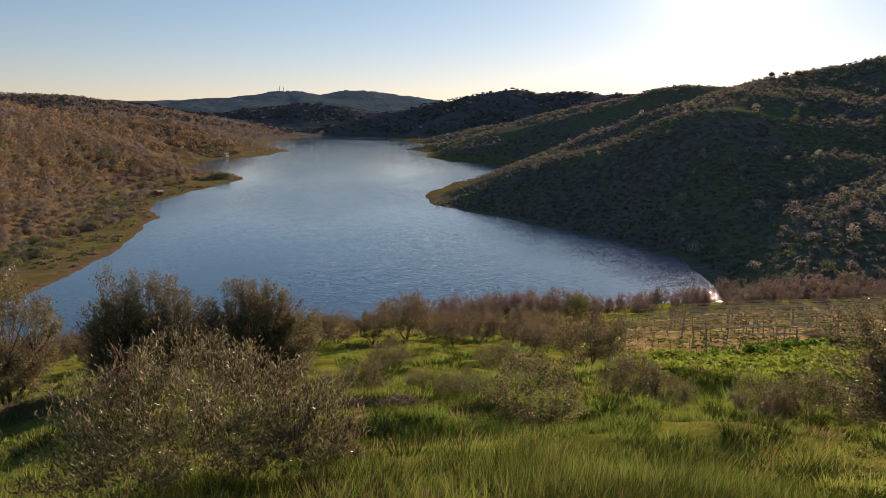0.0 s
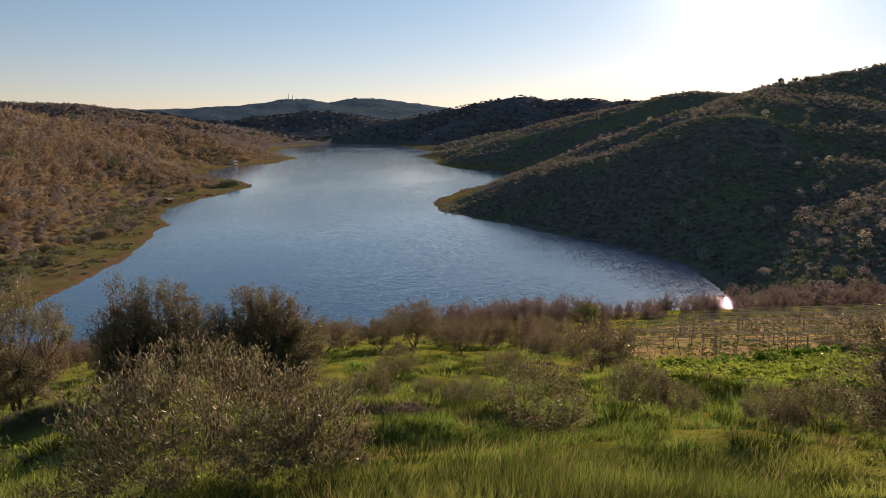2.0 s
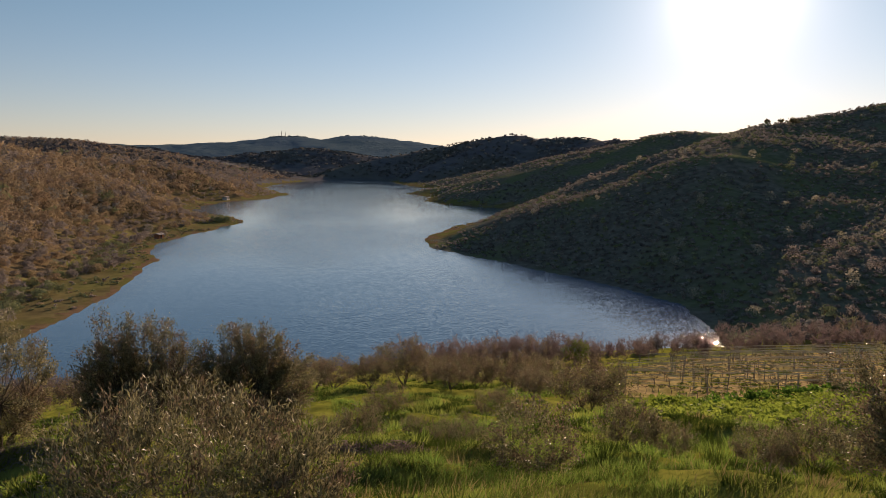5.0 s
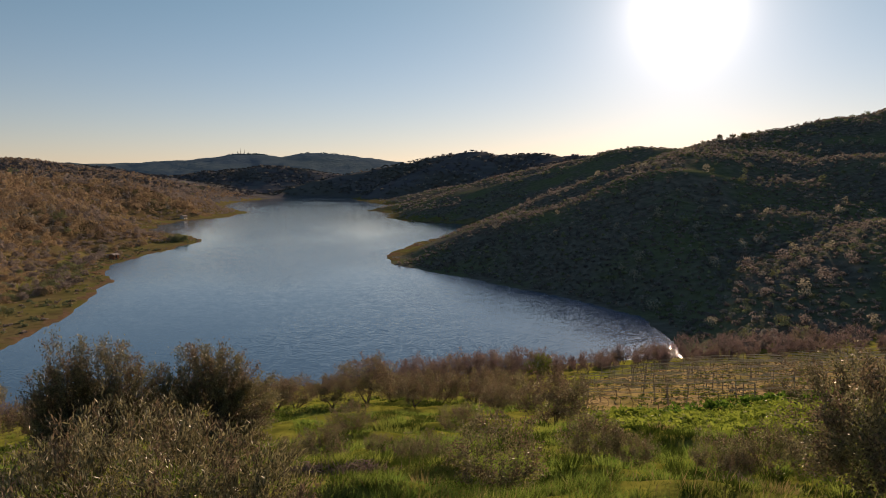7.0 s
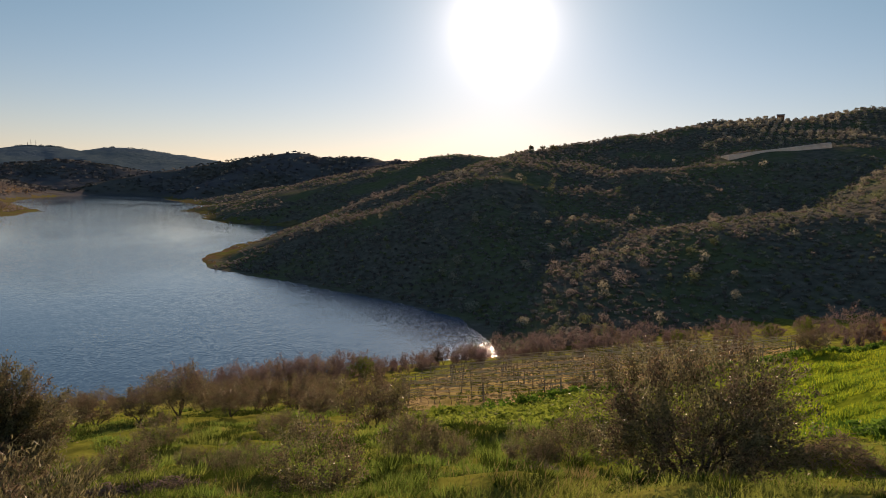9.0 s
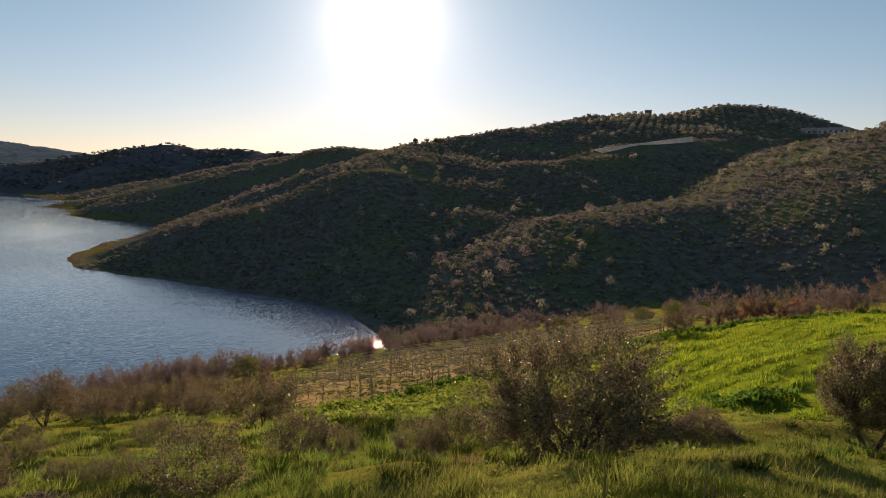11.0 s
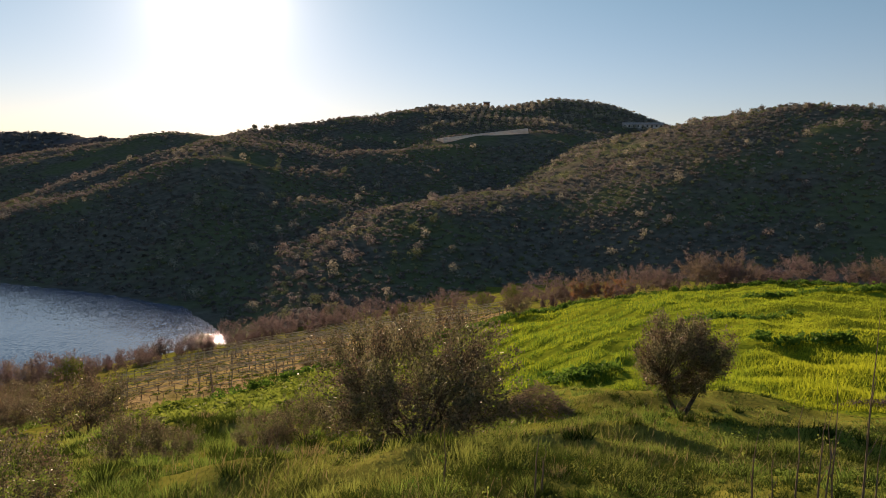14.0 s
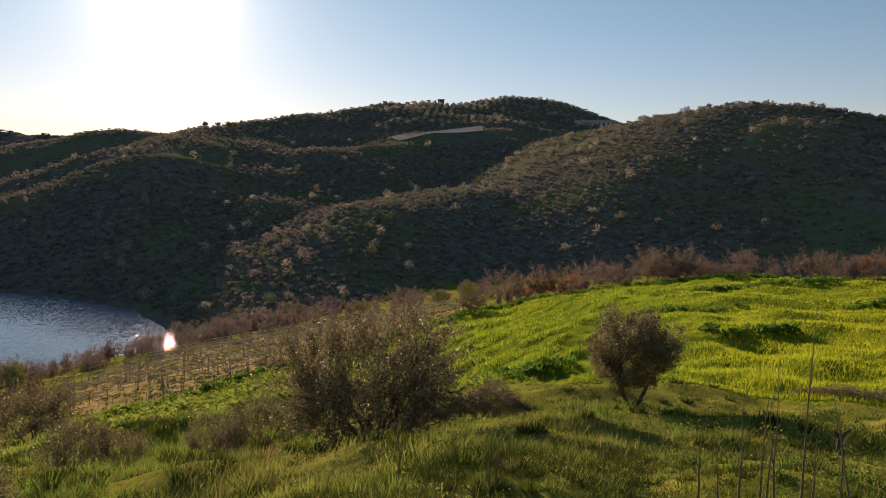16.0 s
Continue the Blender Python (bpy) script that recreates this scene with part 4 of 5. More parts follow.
    s = 1.06 - 0.75 * rng.uniform(0, 1, leaves) ** 1.4
    axis = unit(b - a)
    spread = loose * (w + h) * 0.5
    pos = a[k] + (b - a)[k] * s[:, None] + rng.normal(0, 1, (leaves, 3)) * spread * rng.uniform(0.3, 1.0, (leaves, 1))
    pos[:, 2] = np.maximum(pos[:, 2], 0.05)
    way = unit(axis[k] * 0.7 + rng.normal(0, 0.75, (leaves, 3)) + np.array([0, 0, 0.25 + upright]))
    v, f = blades(pos, way, leaf_len * rng.uniform(0.7, 1.25, leaves), leaf_wid * rng.uniform(0.75, 1.2, leaves), rng, 0.05, tip)
    ix = (rng.uniform(size=clusters)[k] < dry).astype(int)
    child("crown", soup("crown", v, f, [leaf, leaf_dry], ix), root)
    return tagged(root, label, category, group)


def bare_shrub(name, seed, h, w, stems, twigs, mat, label, group, buds=None, bud_count=0, wide=0.055):
    """A leafless shrub: many upright stems from one root, and a haze of fine twigs."""
    rng = np.random.default_rng(seed)
    root = new(name)
    a, q = rng.uniform(0, 2 * math.pi, stems), rng.uniform(0, 1, stems) ** 0.7
    tip = np.stack([np.cos(a) * q * w / 2, np.sin(a) * q * w / 2, h * (1 - 0.5 * q ** 2) * rng.uniform(0.6, 1.0, stems)], -1)
    foot = tip * np.array([0.45, 0.45, 0]) + rng.normal(0, 0.05, (stems, 3)) * (1, 1, 0)
    paths = []
    for p, t in zip(foot, tip):
        m = (p + t) / 2 + rng.normal(0, 0.05 * h, 3) * (1, 1, 0.2)
        paths.append([(p[0], p[1], -0.05, 0.03), (*m, 0.02), (*t, 0.006)])
    v, f = tubes(paths, 3)
    child("stool", soup("stool", v, f, [mat]), root)
    k, s = rng.integers(0, stems, twigs), rng.uniform(0.25, 1.0, twigs)
    pos = foot[k] + (tip - foot)[k] * s[:, None]
    way = unit((tip - foot)[k] / h + rng.normal(0, 0.7, (twigs, 3)) + np.array([0, 0, 0.2]))
    v, f = blades(pos, way, rng.uniform(0.12, 0.34, twigs) * h * (1.15 - 0.6 * s), wide * rng.uniform(0.6, 1.2, twigs), rng, 0.08, True)
    child("crown", soup("crown", v, f, [mat]), root)
    if buds:
        k = rng.integers(0, twigs, bud_count)
        p = pos[k] + way[k] * (0.2 * h * rng.uniform(0, 1, bud_count))[:, None]
        v, f = blades(p, unit(rng.normal(size=(bud_count, 3))), 0.16, 0.09, rng)
        child("foliage", soup("foliage", v, f, [buds]), root)
    return tagged(root, label, "shrub", group)


def plant(ob, x, y, turn=0.0, scale=1.0, first=False):
    m = pose(x, y, ground(x, y) - 0.03, 0, 0, turn) @ Matrix.Scale(scale, 4)
    if first:
        ob.matrix_basis = m
        return ob
    return copy_thing(ob, m)


# the large olives near the viewpoint
OLIVE_LABEL = "grey-green olive tree with a loose crown on the grassy slope"
near_olives = [
    ("olive_tree", 101, -9.15, 21.05, 4.7, 3.9, 56000, 0.080, 0.030, 3, 420, 0.06, "tall olive tree with two leaning stems above the water"),
    ("olive_tree", 102, -6.15, 21.9, 4.45, 4.2, 60000, 0.080, 0.030, 3, 420, 0.04, "dense olive tree with brownish lower leaves on the slope"),
    ("olive_tree", 103, -16.3, 25.2, 5.3, 4.4, 26000, 0.095, 0.038, 3, 150, 0.0, "pale olive tree beside the grassy bank"),
    ("olive_tree", 104, 7.15, 9.0, 2.6, 3.7, 38000, 0.062, 0.025, 8, 300, 0.0, "wide bushy olive tree with many thin stems in tall grass"),
    ("olive_tree", 105, 15.3, 9.1, 2.8, 2.45, 30000, 0.062, 0.026, 2, 220, 0.2, "round olive tree with a forked trunk below the green field")]
DOMES = {101: [(-0.75, 0, 3.75, 0.65, 0.75), (0.35, 0.2, 3.15, 1.05, 0.95), (-0.95, 0, 2.6, 0.95, 0.85), (1.1, -0.2, 2.5, 1.0, 0.9), (-0.1, 0, 1.5, 1.75, 1.1)],
         102: [(-0.1, 0, 3.45, 1.05, 0.80), (0.75, 0, 3.1, 0.85, 0.8), (1.5, 0.1, 2.35, 0.85, 0.8), (-1.0, 0, 2.7, 0.9, 0.9), (0.2, 0, 1.5, 1.9, 1.15)]}
for name, seed, x, y, h, w, n, ll, lw, st, cl, low, label in near_olives:
    plant(woody(name, seed, h, w, n, ll, lw, st, cl, low, label=label, category="olive tree", group="olive trees near the viewpoint", dry=0.3, centre=0.47 if low == 0.0 else 0.54, loose=0.026 if seed in DOMES else 0.034, leaf=M_SILVER if seed == 103 else M_OLIVE, domes=DOMES.get(seed)), x, y, 20 if seed in DOMES else seed * 40, first=True)
young = [("young_olive", 111, -2.40, 6.25, 1.28, 2.7, 17000, 0.066, 0.0135, 12, 200, 0.0, "young olive with long silvery shoots standing in tall grass"),
         ("young_olive", 112, -1.20, 5.98, 0.85, 1.1, 5000, 0.052, 0.013, 9, 90, 0.0, "low dark young olive standing in tall grass")]
for name, seed, x, y, h, w, n, ll, lw, st, cl, low, label in young:
    plant(woody(name, seed, h, w, n, ll, lw, st, cl, low, label=label, category="olive shrub", group="young olives by the viewpoint", upright=0.5, thick=0.4, leaf=M_SILVER, dry=0.2, loose=0.04), x, y, seed * 40, first=True)

# olive shrubs on the slope, about as high as a person's chest
kinds = [woody("olive_shrub", 120 + k, 1.4, 1.9, 5500, 0.055, 0.025, 8, 110, 0.0, label="grey-brown olive shrub with many stems in the grass",
               category="olive shrub", group="olive shrubs on the slope", thick=0.6, dry=0.45) for k in range(3)]
spots = [(1.7, 12.1, 1.05), (4.5, 16.2, 0.95), (7.7, 13.9, 0.8), (6.4, 13.5, 0.66), (-2.3, 20.3, 0.95), (-0.7, 19.4, 0.6), (0.7, 17.1, 0.55), (2.3, 27.3, 1.1),
         (8.9, 14.6, 0.6), (-2.3, 29.4, 1.1), (5.4, 15.9, 0.7), (-3.4, 20.9, 0.7), (0.1, 17.9, 0.5), (6.9, 13.6, 0.45)]
for k, (x, y, s) in enumerate(spots):
    plant(kinds[k % 3], x, y, k * 77, s, first=k < 3)

# the olive orchard down to the shore
kinds = [woody("orchard_olive", 130 + k, 3.1, 4.3, 7500, 0.11, 0.05, 3, 120, 0.10, label="orchard olive tree with a short trunk on mown grass",
               category="olive tree", group="olive orchard above the shore", dry=0.65) for k in range(4)]
spots = [(7.7, 35.0, 1.05), (8.4, 52.9, 0.85), (4.9, 48.3, 0.85), (2.5, 49.3, 0.9), (-2.6, 48.0, 1.05), (0.4, 50.5, 0.9), (-7.4, 47.3, 0.9), (6.6, 50.5, 0.8),
         (-9.3, 49.5, 0.85), (10.4, 47.0, 0.8), (3.6, 56.0, 0.9), (-1.0, 57.0, 0.9), (7.0, 58.0, 0.9), (-22.0, 45.0, 1.2), (-26.0, 50.0, 1.3), (-30.0, 48.0, 1.2), (48.8, 47.6, 0.75), (5.6, 41.5, 0.75), (0.6, 44.0, 0.8), (-4.6, 44.0, 0.8)]
for k, (x, y, s) in enumerate(spots):
    plant(kinds[k % 4], x, y, k * 63, s, first=k < 4)

for x, y, s in ((26.5, 48.4, 0.36), (25.0, 43.0, 0.32)):
    plant(kinds[1], x, y, x * 40, s)

# thicket along the shore, in the gully and behind the field's brow
G1 = "bare shrubs along the shore"
def round_shrub(seed, h, w, mat, mat2, label, n=1500, length=0.32, width=0.062, dry=0.3):
    return woody("bare_shrub", seed, h, w, n, length, width, 3, 42, 0.04, mat, mat2, dry, label, "shrub", G1, 0.3, 0.54, M_TWIG, 0.5, 0.055, True)


kinds = [round_shrub(140, 4.0, 4.4, M_TWIG, M_TWIG_RED, "round leafless brown shrub in the lakeside thicket"),
         bare_shrub("bare_shrub", 141, 4.4, 3.4, 26, 1200, M_TWIG_RED, "upright leafless reddish shrub in the lakeside thicket", G1),
         round_shrub(142, 3.6, 4.2, M_TWIG_TAN, M_TWIG, "round leafless tan shrub in the thicket"),
         bare_shrub("bare_shrub", 143, 4.8, 3.0, 20, 900, M_TWIG, "tall thin leafless brown shrub in the thicket", G1),
         round_shrub(144, 3.8, 4.0, M_ORANGE, M_TWIG_RED, "russet shrub with orange leaves behind the field", 1500, 0.30, 0.09, 0.5),
         round_shrub(145, 3.8, 3.6, M_FRESH, M_TWIG_TAN, "shrub with fresh green leaves in the thicket", 1500, 0.26, 0.10, 0.35),
         round_shrub(146, 3.2, 3.8, M_TWIG_RED, M_TWIG, "low round reddish shrub in the thicket")]


def shore_range(b):
    r = np.linspace(60, 150, 180)
    z = land(r * math.sin(radians(b)), r * math.cos(radians(b)))
    return float(r[np.argmax(z < 0.5)]) if (z < 0.5).any() else 115.0


rng = np.random.default_rng(15)
used = set()
spots = []
for row, back in enumerate((1.5, 5.0, 8.5, 13.0, 3.2)):
    for b in np.arange(-34, 25, 2.2 if row == 3 else 1.15):
        if row == 3 and -12 < b < 3:
            continue
        bb = b + rng.uniform(-0.6, 0.6)
        spots.append((bb, shore_range(bb) - back + rng.uniform(-2.2, 2.2), rng.uniform(0.45, 1.15) * (0.75 if -12 < bb < -3 else 1.0), [0, 1, 3, 0, 6, 2, 3, 0, 6, 1][rng.integers(0, 10)]))
for row, r0 in enumerate((114, 119, 125)):
    for b in np.arange(25, 50, 1.15):
        spots.append((b + rng.uniform(-0.6, 0.6), r0 - 0.55 * max(0, b - 36) + rng.uniform(-2, 2), rng.uniform(0.55, 1.15), [0, 6, 0, 6, 2, 5, 0, 6, 1, 0][rng.integers(0, 10)]))
for row, r0 in enumerate((80, 85, 91)):
    for b in np.arange(48, 86, 1.25):
        if rng.uniform() < 0.04:
            continue
        spots.append((b + rng.uniform(-0.8, 0.8), r0 + rng.uniform(-2, 2), rng.uniform(0.35, 1.25), [0, 6, 2, 2, 0, 0, 3, 2, 6, 1][rng.integers(0, 10)]))
spots += [(50.6, 79, 0.8, 4), (51.4, 78, 0.95, 4), (52.6, 78, 0.9, 4), (54.2, 82, 1.05, 4), (74.5, 83, 1.1, 4), (62.3, 82, 1.15, 2), (10.9, 97, 1.05, 5), (11.3, 98, 1.0, 5)]
for b, r, s, k in spots:
    x, y = r * math.sin(radians(b)), r * math.cos(radians(b))
    plant(kinds[k], x, y, rng.uniform(0, 360), s * (0.85 if b < -12 else 0.8 if b < -3 else (1.0 if 12 < b < 19 else 1.3) if b < 24 else 1.2 if b < 48 else 0.95), first=k not in used)
    used.add(k)


# ---- vineyard ----
def build_vineyard():
    rng = np.random.default_rng(16)
    along, across = np.array([0.82, -0.57]), np.array([0.57, 0.82])
    v, f = tubes([[(0, 0, -0.3, 0.045), (0, 0, 0.7, 0.042), (0.01, 0.005, 1.48, 0.038), (0.01, 0.005, 1.50, 0.005)]], 6)
    post_mesh = soup("post", v, f, [M_POST])
    vine_paths = []
    for k in range(-26, 50):
        origin = np.array([40.0, 70.0]) + across * k * 2.5
        s = np.arange(-70, 70, 0.3)
        p = origin + s[:, None] * along
        s = s[within(VINEYARD, p[:, 0], p[:, 1])]
        if len(s) < 20:
            continue
        s0, s1 = s.min(), s.max()
        row = new("trellis_row")
        tagged(row, "trellis row of weathered posts and wires in the vineyard", "trellis", "vineyard trellis rows")
        tops = []
        for q in np.linspace(s0, s1, max(2, int((s1 - s0) / 5.2) + 1)):
            x, y = origin + along * q + rng.normal(0, 0.12, 2)
            z = ground(x, y)
            ob = child("post", post_mesh, row)
            ob.matrix_basis = pose(x, y, z, rng.normal(0, 2.5), rng.normal(0, 2.5), rng.uniform(0, 360)) @ Matrix.Scale(rng.uniform(0.88, 1.1), 4)
            tops.append((x, y, z))
        for hgt in (0.7, 1.38):
            v, f = tubes([[(x, y, z + hgt, 0.018) for x, y, z in tops]], 3)
            child("wire", soup("wire", v, f, [M_WIRE]), row)
        for q in np.arange(s0, s1, 1.25):
            if rng.uniform() < 0.12:
                continue
            x, y = origin + along * (q + rng.uniform(-0.2, 0.2))
            z = ground(x, y)
            h = rng.uniform(0.45, 0.75)
            vine_paths.append([(x, y, z - 0.05, 0.024), (x + rng.normal(0, 0.05), y + rng.normal(0, 0.05), z + h * 0.5, 0.02), (x + rng.normal(0, 0.05), y, z + h, 0.018)])
            for side in (-1, 1):
                e = along * side * rng.uniform(0.3, 0.6)
                vine_paths.append([(x, y, z + h * 0.95, 0.022), (x + e[0], y + e[1], z + h + rng.uniform(0, 0.25), 0.012)])
                vine_paths.append([(x + e[0] * 0.5, y + e[1] * 0.5, z + h, 0.014), (x + e[0] * 0.6, y + e[1] * 0.6, z + h + rng.uniform(0.1, 0.4), 0.007)])
    v, f = tubes(vine_paths, 4)
    tagged(new("grapevines", soup("grapevines", v, f, [M_TWIG])), "leafless pruned grapevines tied along the trellis wires", "grapevine", kind="stuff")
    n = 16000
    x, y = rng.uniform(10, 70, n), rng.uniform(38, 104, n)
    strip = ((x - 40) * across[0] + (y - 70) * across[1]) / 2.5
    keep = within(VINEYARD, x, y) & (np.abs(strip - np.round(strip)) < 0.24) & (fbm(x, y, 5, 2, 99) > -0.15)
    x, y = x[keep], y[keep]
    size = rng.uniform(0.2, 0.5, len(x))
    v, f = clumps(rng, x, y, land(x, y), size, np.full(len(x), 0.45), 9, 0.5)
    tagged(new("vineyard_weeds", soup("vineyard_weeds", v, f, [M_FRESH])), "yellow-green weeds growing under the vine rows", "weeds", kind="stuff")


build_vineyard()


# ---- brush heaps, dry stalks, stump ----
def brush_heap(x, y, w, d, h, turn, mat, seed, label):
    rng = np.random.default_rng(seed)
    n = 1500
    a, q = rng.uniform(0, 2 * math.pi, n), rng.uniform(0, 1, n) ** 0.5
    px, py = np.cos(a) * q * w / 2, np.sin(a) * q * d / 2
    pz = h * (1 - q ** 2) * rng.uniform(0.3, 1.0, n) * (1 + 0.3 * np.sin(px * 4 + seed))
    way = unit(rng.normal(size=(n, 3)) * (1, 1, 0.6))
    v, f = blades(np.stack([px, py, pz], -1) - way * 0.1, way, rng.uniform(0.12, 0.4, n), rng.uniform(0.012, 0.03, n), rng, 0.12)
    c = math.cos(radians(turn)) * v[:, 0] - math.sin(radians(turn)) * v[:, 1], math.sin(radians(turn)) * v[:, 0] + math.cos(radians(turn)) * v[:, 1]
    v = np.stack([c[0] + x, c[1] + y, v[:, 2]], -1)
    v[:, 2] += land(v[:, 0], v[:, 1]) - 0.04
    tagged(new("bramble_mound", soup("bramble_mound", v, f, [mat])), label, "bramble", "dead bramble on the slope")


# this heap is added to give the ledge its dark front
brush_heap(-1.3, 14.9, 2.9, 0.7, 0.42, -6, M_TWIG, 201, "dark heap of dead weeds standing in for the dark front of a grassy ledge")
brush_heap(12.9, 11.6, 2.0, 1.2, 0.60, -40, M_TWIG_TAN, 202, "tangled heap of dry reddish bramble in the grass")
brush_heap(5.9, 11.6, 1.7, 0.6, 0.28, -25, M_TWIG, 203, "low heap of dead brown weeds in the grass")
brush_heap(-13.0, 20.3, 3.0, 1.8, 0.22, 25, M_TWIG, 204, "dark heap of dead brush on a bare bank")
# added heap: its dark twigs replace the ditch's brown soil and shadow
brush_heap(25.2, 6.8, 5.0, 0.8, 0.35, -62, M_TWIG, 205, "dead weeds standing in for the dark soil and shadow of the ditch below the field")


def dry_stalk(b, r, h, lean, turn, seed, fork=True):
    rng = np.random.default_rng(seed)
    root = new("dry_stalk")
    wob = [rng.normal(0, 0.015, 2) for _ in range(6)]
    path = [(lean * h * q ** 1.3 + wob[k][0] * q, wob[k][1] * q, h * q - 0.05 * (k == 0), 0.011 * (1.1 - q)) for k, q in enumerate(np.linspace(0, 1, 6))]
    v, f = tubes([path], 6)
    child("stem", soup("stem", v, f, [M_TWIG_TAN], smooth=True), root)
    if fork:
        arms = []
        for q in rng.uniform(0.4, 0.85, 3):
            k = int(q * 5)
            p = np.array(path[k][:3])
            e = p + np.array([rng.uniform(-0.12, 0.12), rng.uniform(-0.1, 0.1), rng.uniform(0.12, 0.3)]) * h * 0.5
            arms.append([(*p, 0.006), (*((p + e) / 2 + (0, 0, -0.02)), 0.004), (*e, 0.002)])
        for arm in arms:
            v, f = tubes([arm], 4)
            child("side_stem", soup("side_stem", v, f, [M_TWIG_TAN], smooth=True), root)
    x, y, z = at(b + 2.3 if b > 60 else b, r)
    root.matrix_basis = pose(x, y, z, 0, 0, turn)
    tagged(root, "tall dry brown weed stalk standing in the grass", "weed stalk", "dry weed stalks")


for b, r, h, lean, turn, seed, fork in ((70.4, 6.3, 2.05, 0.03, 0, 1, True), (68.6, 6.6, 1.45, 0.02, 90, 2, True), (68.1, 6.4, 1.35, -0.06, 40, 3, True), (67.6, 6.8, 1.2, 0.05, 200, 4, True),
                                        (66.2, 6.6, 1.25, 0.0, 10, 5, False), (63.2, 7.0, 0.9, -0.04, 60, 6, True), (74.4, 5.6, 1.35, -0.20, -40, 7, False), (72.8, 6.9, 1.15, 0.05, 100, 8, True),
                                        (65.0, 6.4, 0.8, 0.10, 150, 9, True), (49.2, 6.2, 0.62, 0.04, 20, 10, False), (49.7, 6.3, 0.5, -0.08, 70, 11, True), (41.5, 6.6, 0.55, 0.0, 0, 12, False),
                                        (71.2, 6.0, 1.0, 0.10, 10, 13, False)):
    dry_stalk(b, r, h, lean, turn, seed, fork)

v, f = tubes([[(0, 0, -0.1, 0.045), (0, 0, 0.2, 0.04), (0.01, 0, 0.36, 0.045), (0.0, 0, 0.40, 0.02)],
              [(0, 0, 0.33, 0.03), (0.07, 0.02, 0.42, 0.03), (0.15, 0.03, 0.50, 0.016)], [(0, 0, 0.34, 0.03), (-0.06, 0, 0.40, 0.028), (-0.075, 0, 0.43, 0.012)]], 7)
x, y, z = at(74.1, 13.0)
stump = tagged(new("tree_stump", soup("tree_stump", v, f, [M_BARK], smooth=True)), "short forked cut tree stump in the grass", "tree stump")
stump.matrix_basis = pose(x, y, z, 0, 0, -70)


# ---- far buildings, masts, ridge trees ----
def box_mesh(name, x0, x1, y0, y1, z0, z1, mat, bevel=0.04):
    bm = bmesh.new()
    bmesh.ops.create_cube(bm, size=1.0)
    for q in bm.verts:
        q.co = Vector(((x0 + x1) / 2 + q.co.x * (x1 - x0), (y0 + y1) / 2 + q.co.y * (y1 - y0), (z0 + z1) / 2 + q.co.z * (z1 - z0)))
    bmesh.ops.bevel(bm, geom=bm.edges[:], offset=bevel, segments=1, affect="EDGES")
    me = bpy.data.meshes.new(name)
    bm.to_mesh(me)
    bm.free()
    me.materials.append(mat)
    return me


def gable_mesh(name, w, d, z0, z1, over, mat):
    x, y = w / 2 + over, d / 2 + over
    v = [(-x, -y, z0), (x, -y, z0), (x, y, z0), (-x, y, z0), (-x, 0, z1), (x, 0, z1)]
    v += [(a, b, c - 0.18) for a, b, c in v]
    fs = [(0, 1, 5, 4), (2, 3, 4, 5), (6, 10, 11, 7), (8, 11, 10, 9), (0, 6, 7, 1), (2, 8, 9, 3), (0, 4, 10, 6), (4, 3, 9, 10), (1, 7, 11, 5), (5, 11, 8, 2)]
    return soup(name, v, fs, [mat])


def small_house(name, b, r, w, d, h, turn, wall, roof, windows, label, category="house"):
    x, y, z = at(b, r)
    root = tagged(new(name), label, category)
    child("wall", box_mesh("wall", -w / 2, w / 2, -d / 2, d / 2, -0.8, h, wall), root)
    child("roof", gable_mesh("roof", w, d, h + 0.05, h + 0.05 + 0.22 * d, 0.35, roof), root)
    for k in range(windows):
        wx = -w / 2 + (k + 0.5) * w / windows
        tallw = k == windows // 2
        child("door" if tallw else "window", box_mesh("opening", wx - 0.5, wx + 0.5, -d / 2 - 0.06, -d / 2 + 0.04, 0.05 if tallw else 1.0, 2.1, M_DARK, 0.01), root)
    root.matrix_basis = pose(x, y, z, 0, 0, turn)


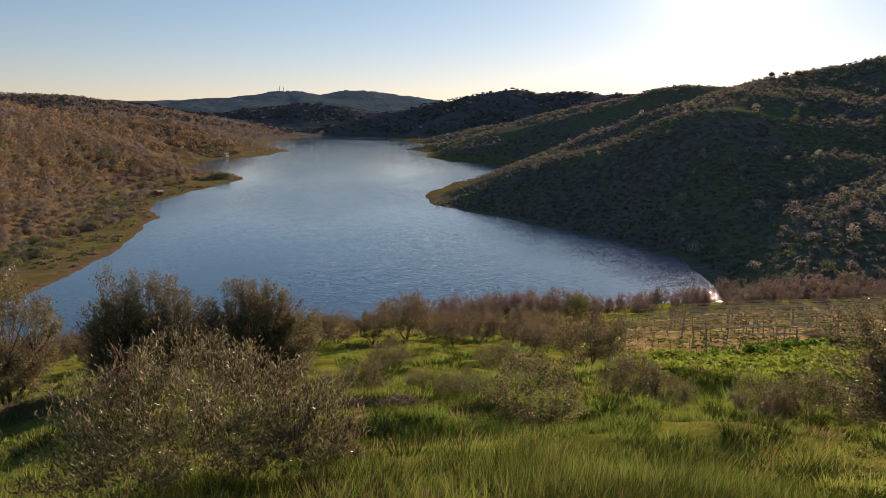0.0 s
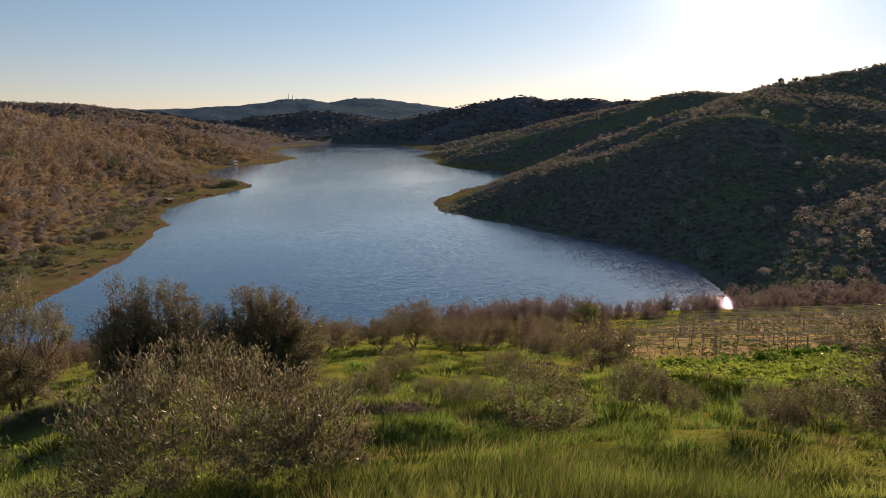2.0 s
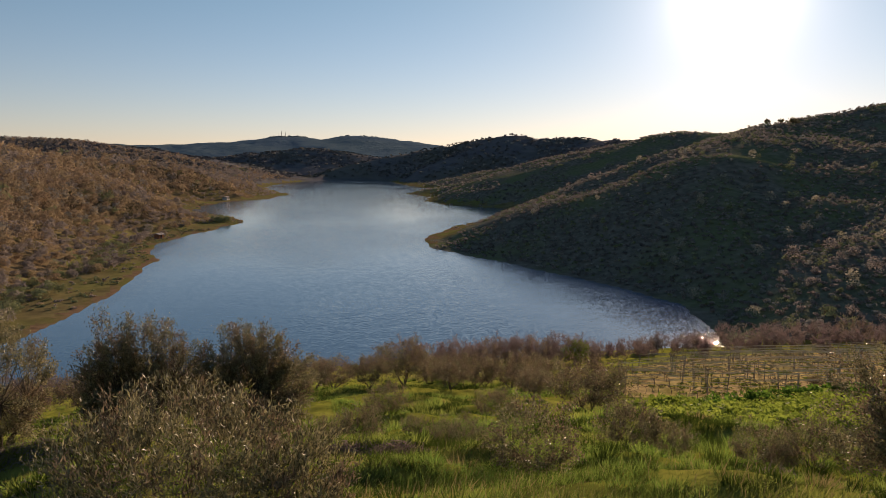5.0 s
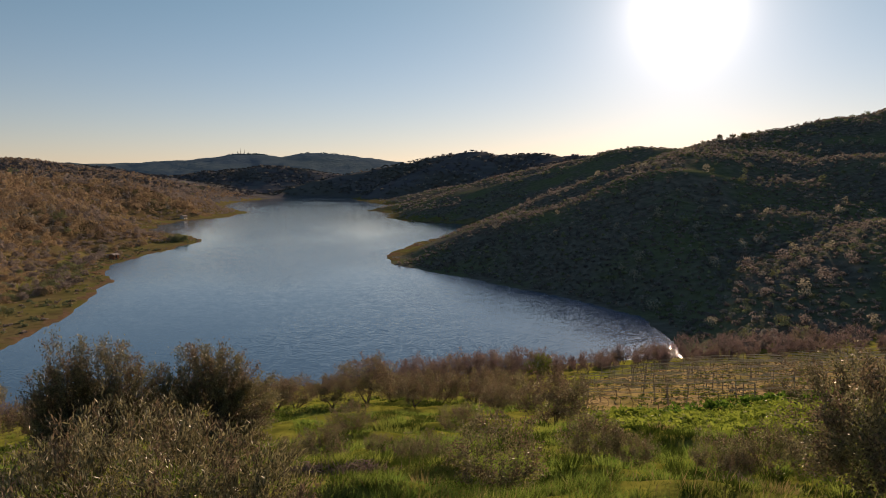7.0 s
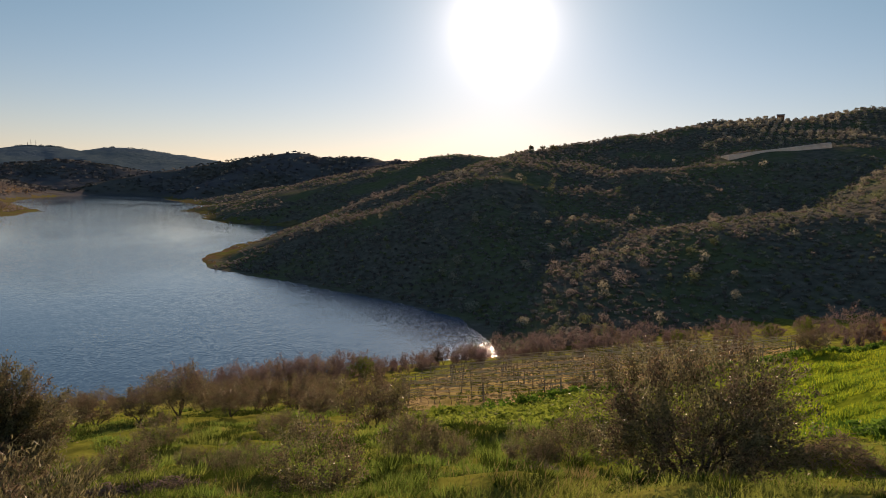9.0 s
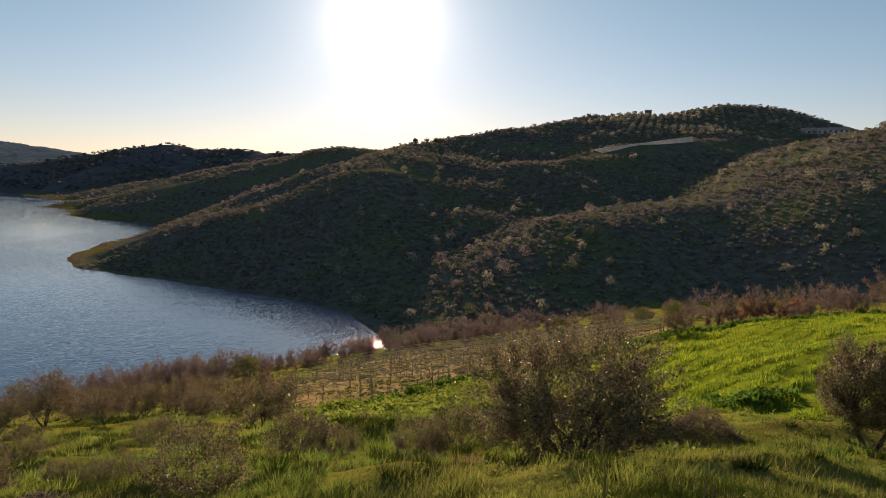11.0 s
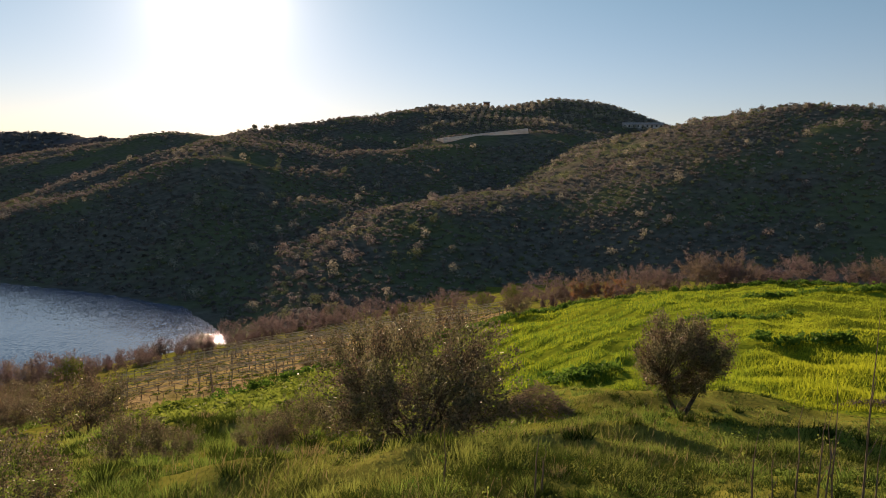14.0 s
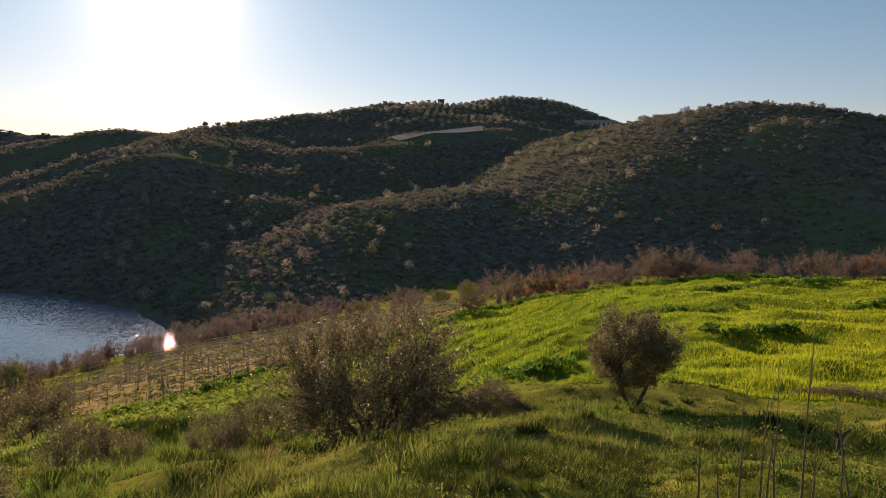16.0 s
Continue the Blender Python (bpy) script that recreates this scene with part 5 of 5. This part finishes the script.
small_house("lakeside_hut", -17.06, 646, 5.5, 4.0, 2.4, 80, M_WALL, M_ROOF, 3, "small white hut with a pale roof on the far shore")
small_house("lakeside_shed", -22.0, 312, 3.0, 2.4, 1.8, 75, M_BRICKISH, M_ROOF, 1, "small rusty brown shed by the shore", "shed")
small_house("farm_building", 54.8, 490, 26.0, 7.0, 2.6, -55, M_WALL, M_ROOF, 9, "long low white farm building on the hillside", "farm building")
small_house("ridge_house", 42.6, 598, 5.0, 4.0, 4.4, -40, M_BRICKISH, M_ROOF, 2, "small dark house on the ridge line")


def greenhouse():
    """Low plastic tunnels side by side along the crest."""
    (x0, y0, z0), (x1, y1, z1) = at(39.2, 388), at(46.0, 402)
    span, turn = math.hypot(x1 - x0, y1 - y0), math.degrees(math.atan2(y1 - y0, x1 - x0))
    floor_z = max(z0, at(42.6, 392)[2] - (z1 - z0) / 2) - 1.0
    root = tagged(new("greenhouse"), "long low greenhouse under pale plastic film on the crest", "greenhouse")
    for k in range(5):
        v = []
        for i in (0, 1):
            v.append((i * span, k * 3.3 + 1.6, -4.0))
            for j in range(9):
                a = math.pi * j / 8
                v.append((i * span, k * 3.3 + 1.6 * math.cos(a), 0.9 + 1.6 * math.sin(a)))
            v.append((i * span, k * 3.3 - 1.6, -4.0))
        fs = [(j, j + 1, j + 12, j + 11) for j in range(10)]
        ends = [(0, 1, 9, 10), (1, 2, 8, 9), (2, 3, 7, 8), (3, 4, 6, 7)]
        fs += ends + [tuple(11 + q for q in reversed(f)) for f in ends]
        child("tunnel", soup("tunnel", v, fs, [M_FILM]), root)
    root.matrix_basis = pose(x0, y0, floor_z, 0, -math.degrees(math.atan2(z1 - z0, span)), turn)


greenhouse()

ridge_kind = woody("ridge_tree", 150, 4.2, 4.2, 900, 0.5, 0.3, 1, 40, 0.28, label="round dark tree standing alone on the ridge line", category="tree", group="trees on the ridge line", dry=0.2, thick=1.3)
for k, (b, r, s) in enumerate(((24.4, 435, 0.85), (25.3, 432, 0.9), (26.1, 432, 1.1), (26.35, 436, 0.9))):
    x, y, z = at(b, r)
    plant(ridge_kind, x, y, k * 80, s, first=k == 0)

for b, h in ((-12.75, 34), (-12.45, 30), (-12.95, 20)):
    x, y, z = at(b, 3990)
    v, f = tubes([[(0, 0, -3, 1.6), (0, 0, h * 0.6, 1.2), (0, 0, h, 0.5)]], 4)
    mast = tagged(new("radio_mast", soup("radio_mast", v, f, [M_POST])), "thin radio mast on the far hilltop", "mast", "radio masts")
    mast.matrix_basis = pose(x, y, z)
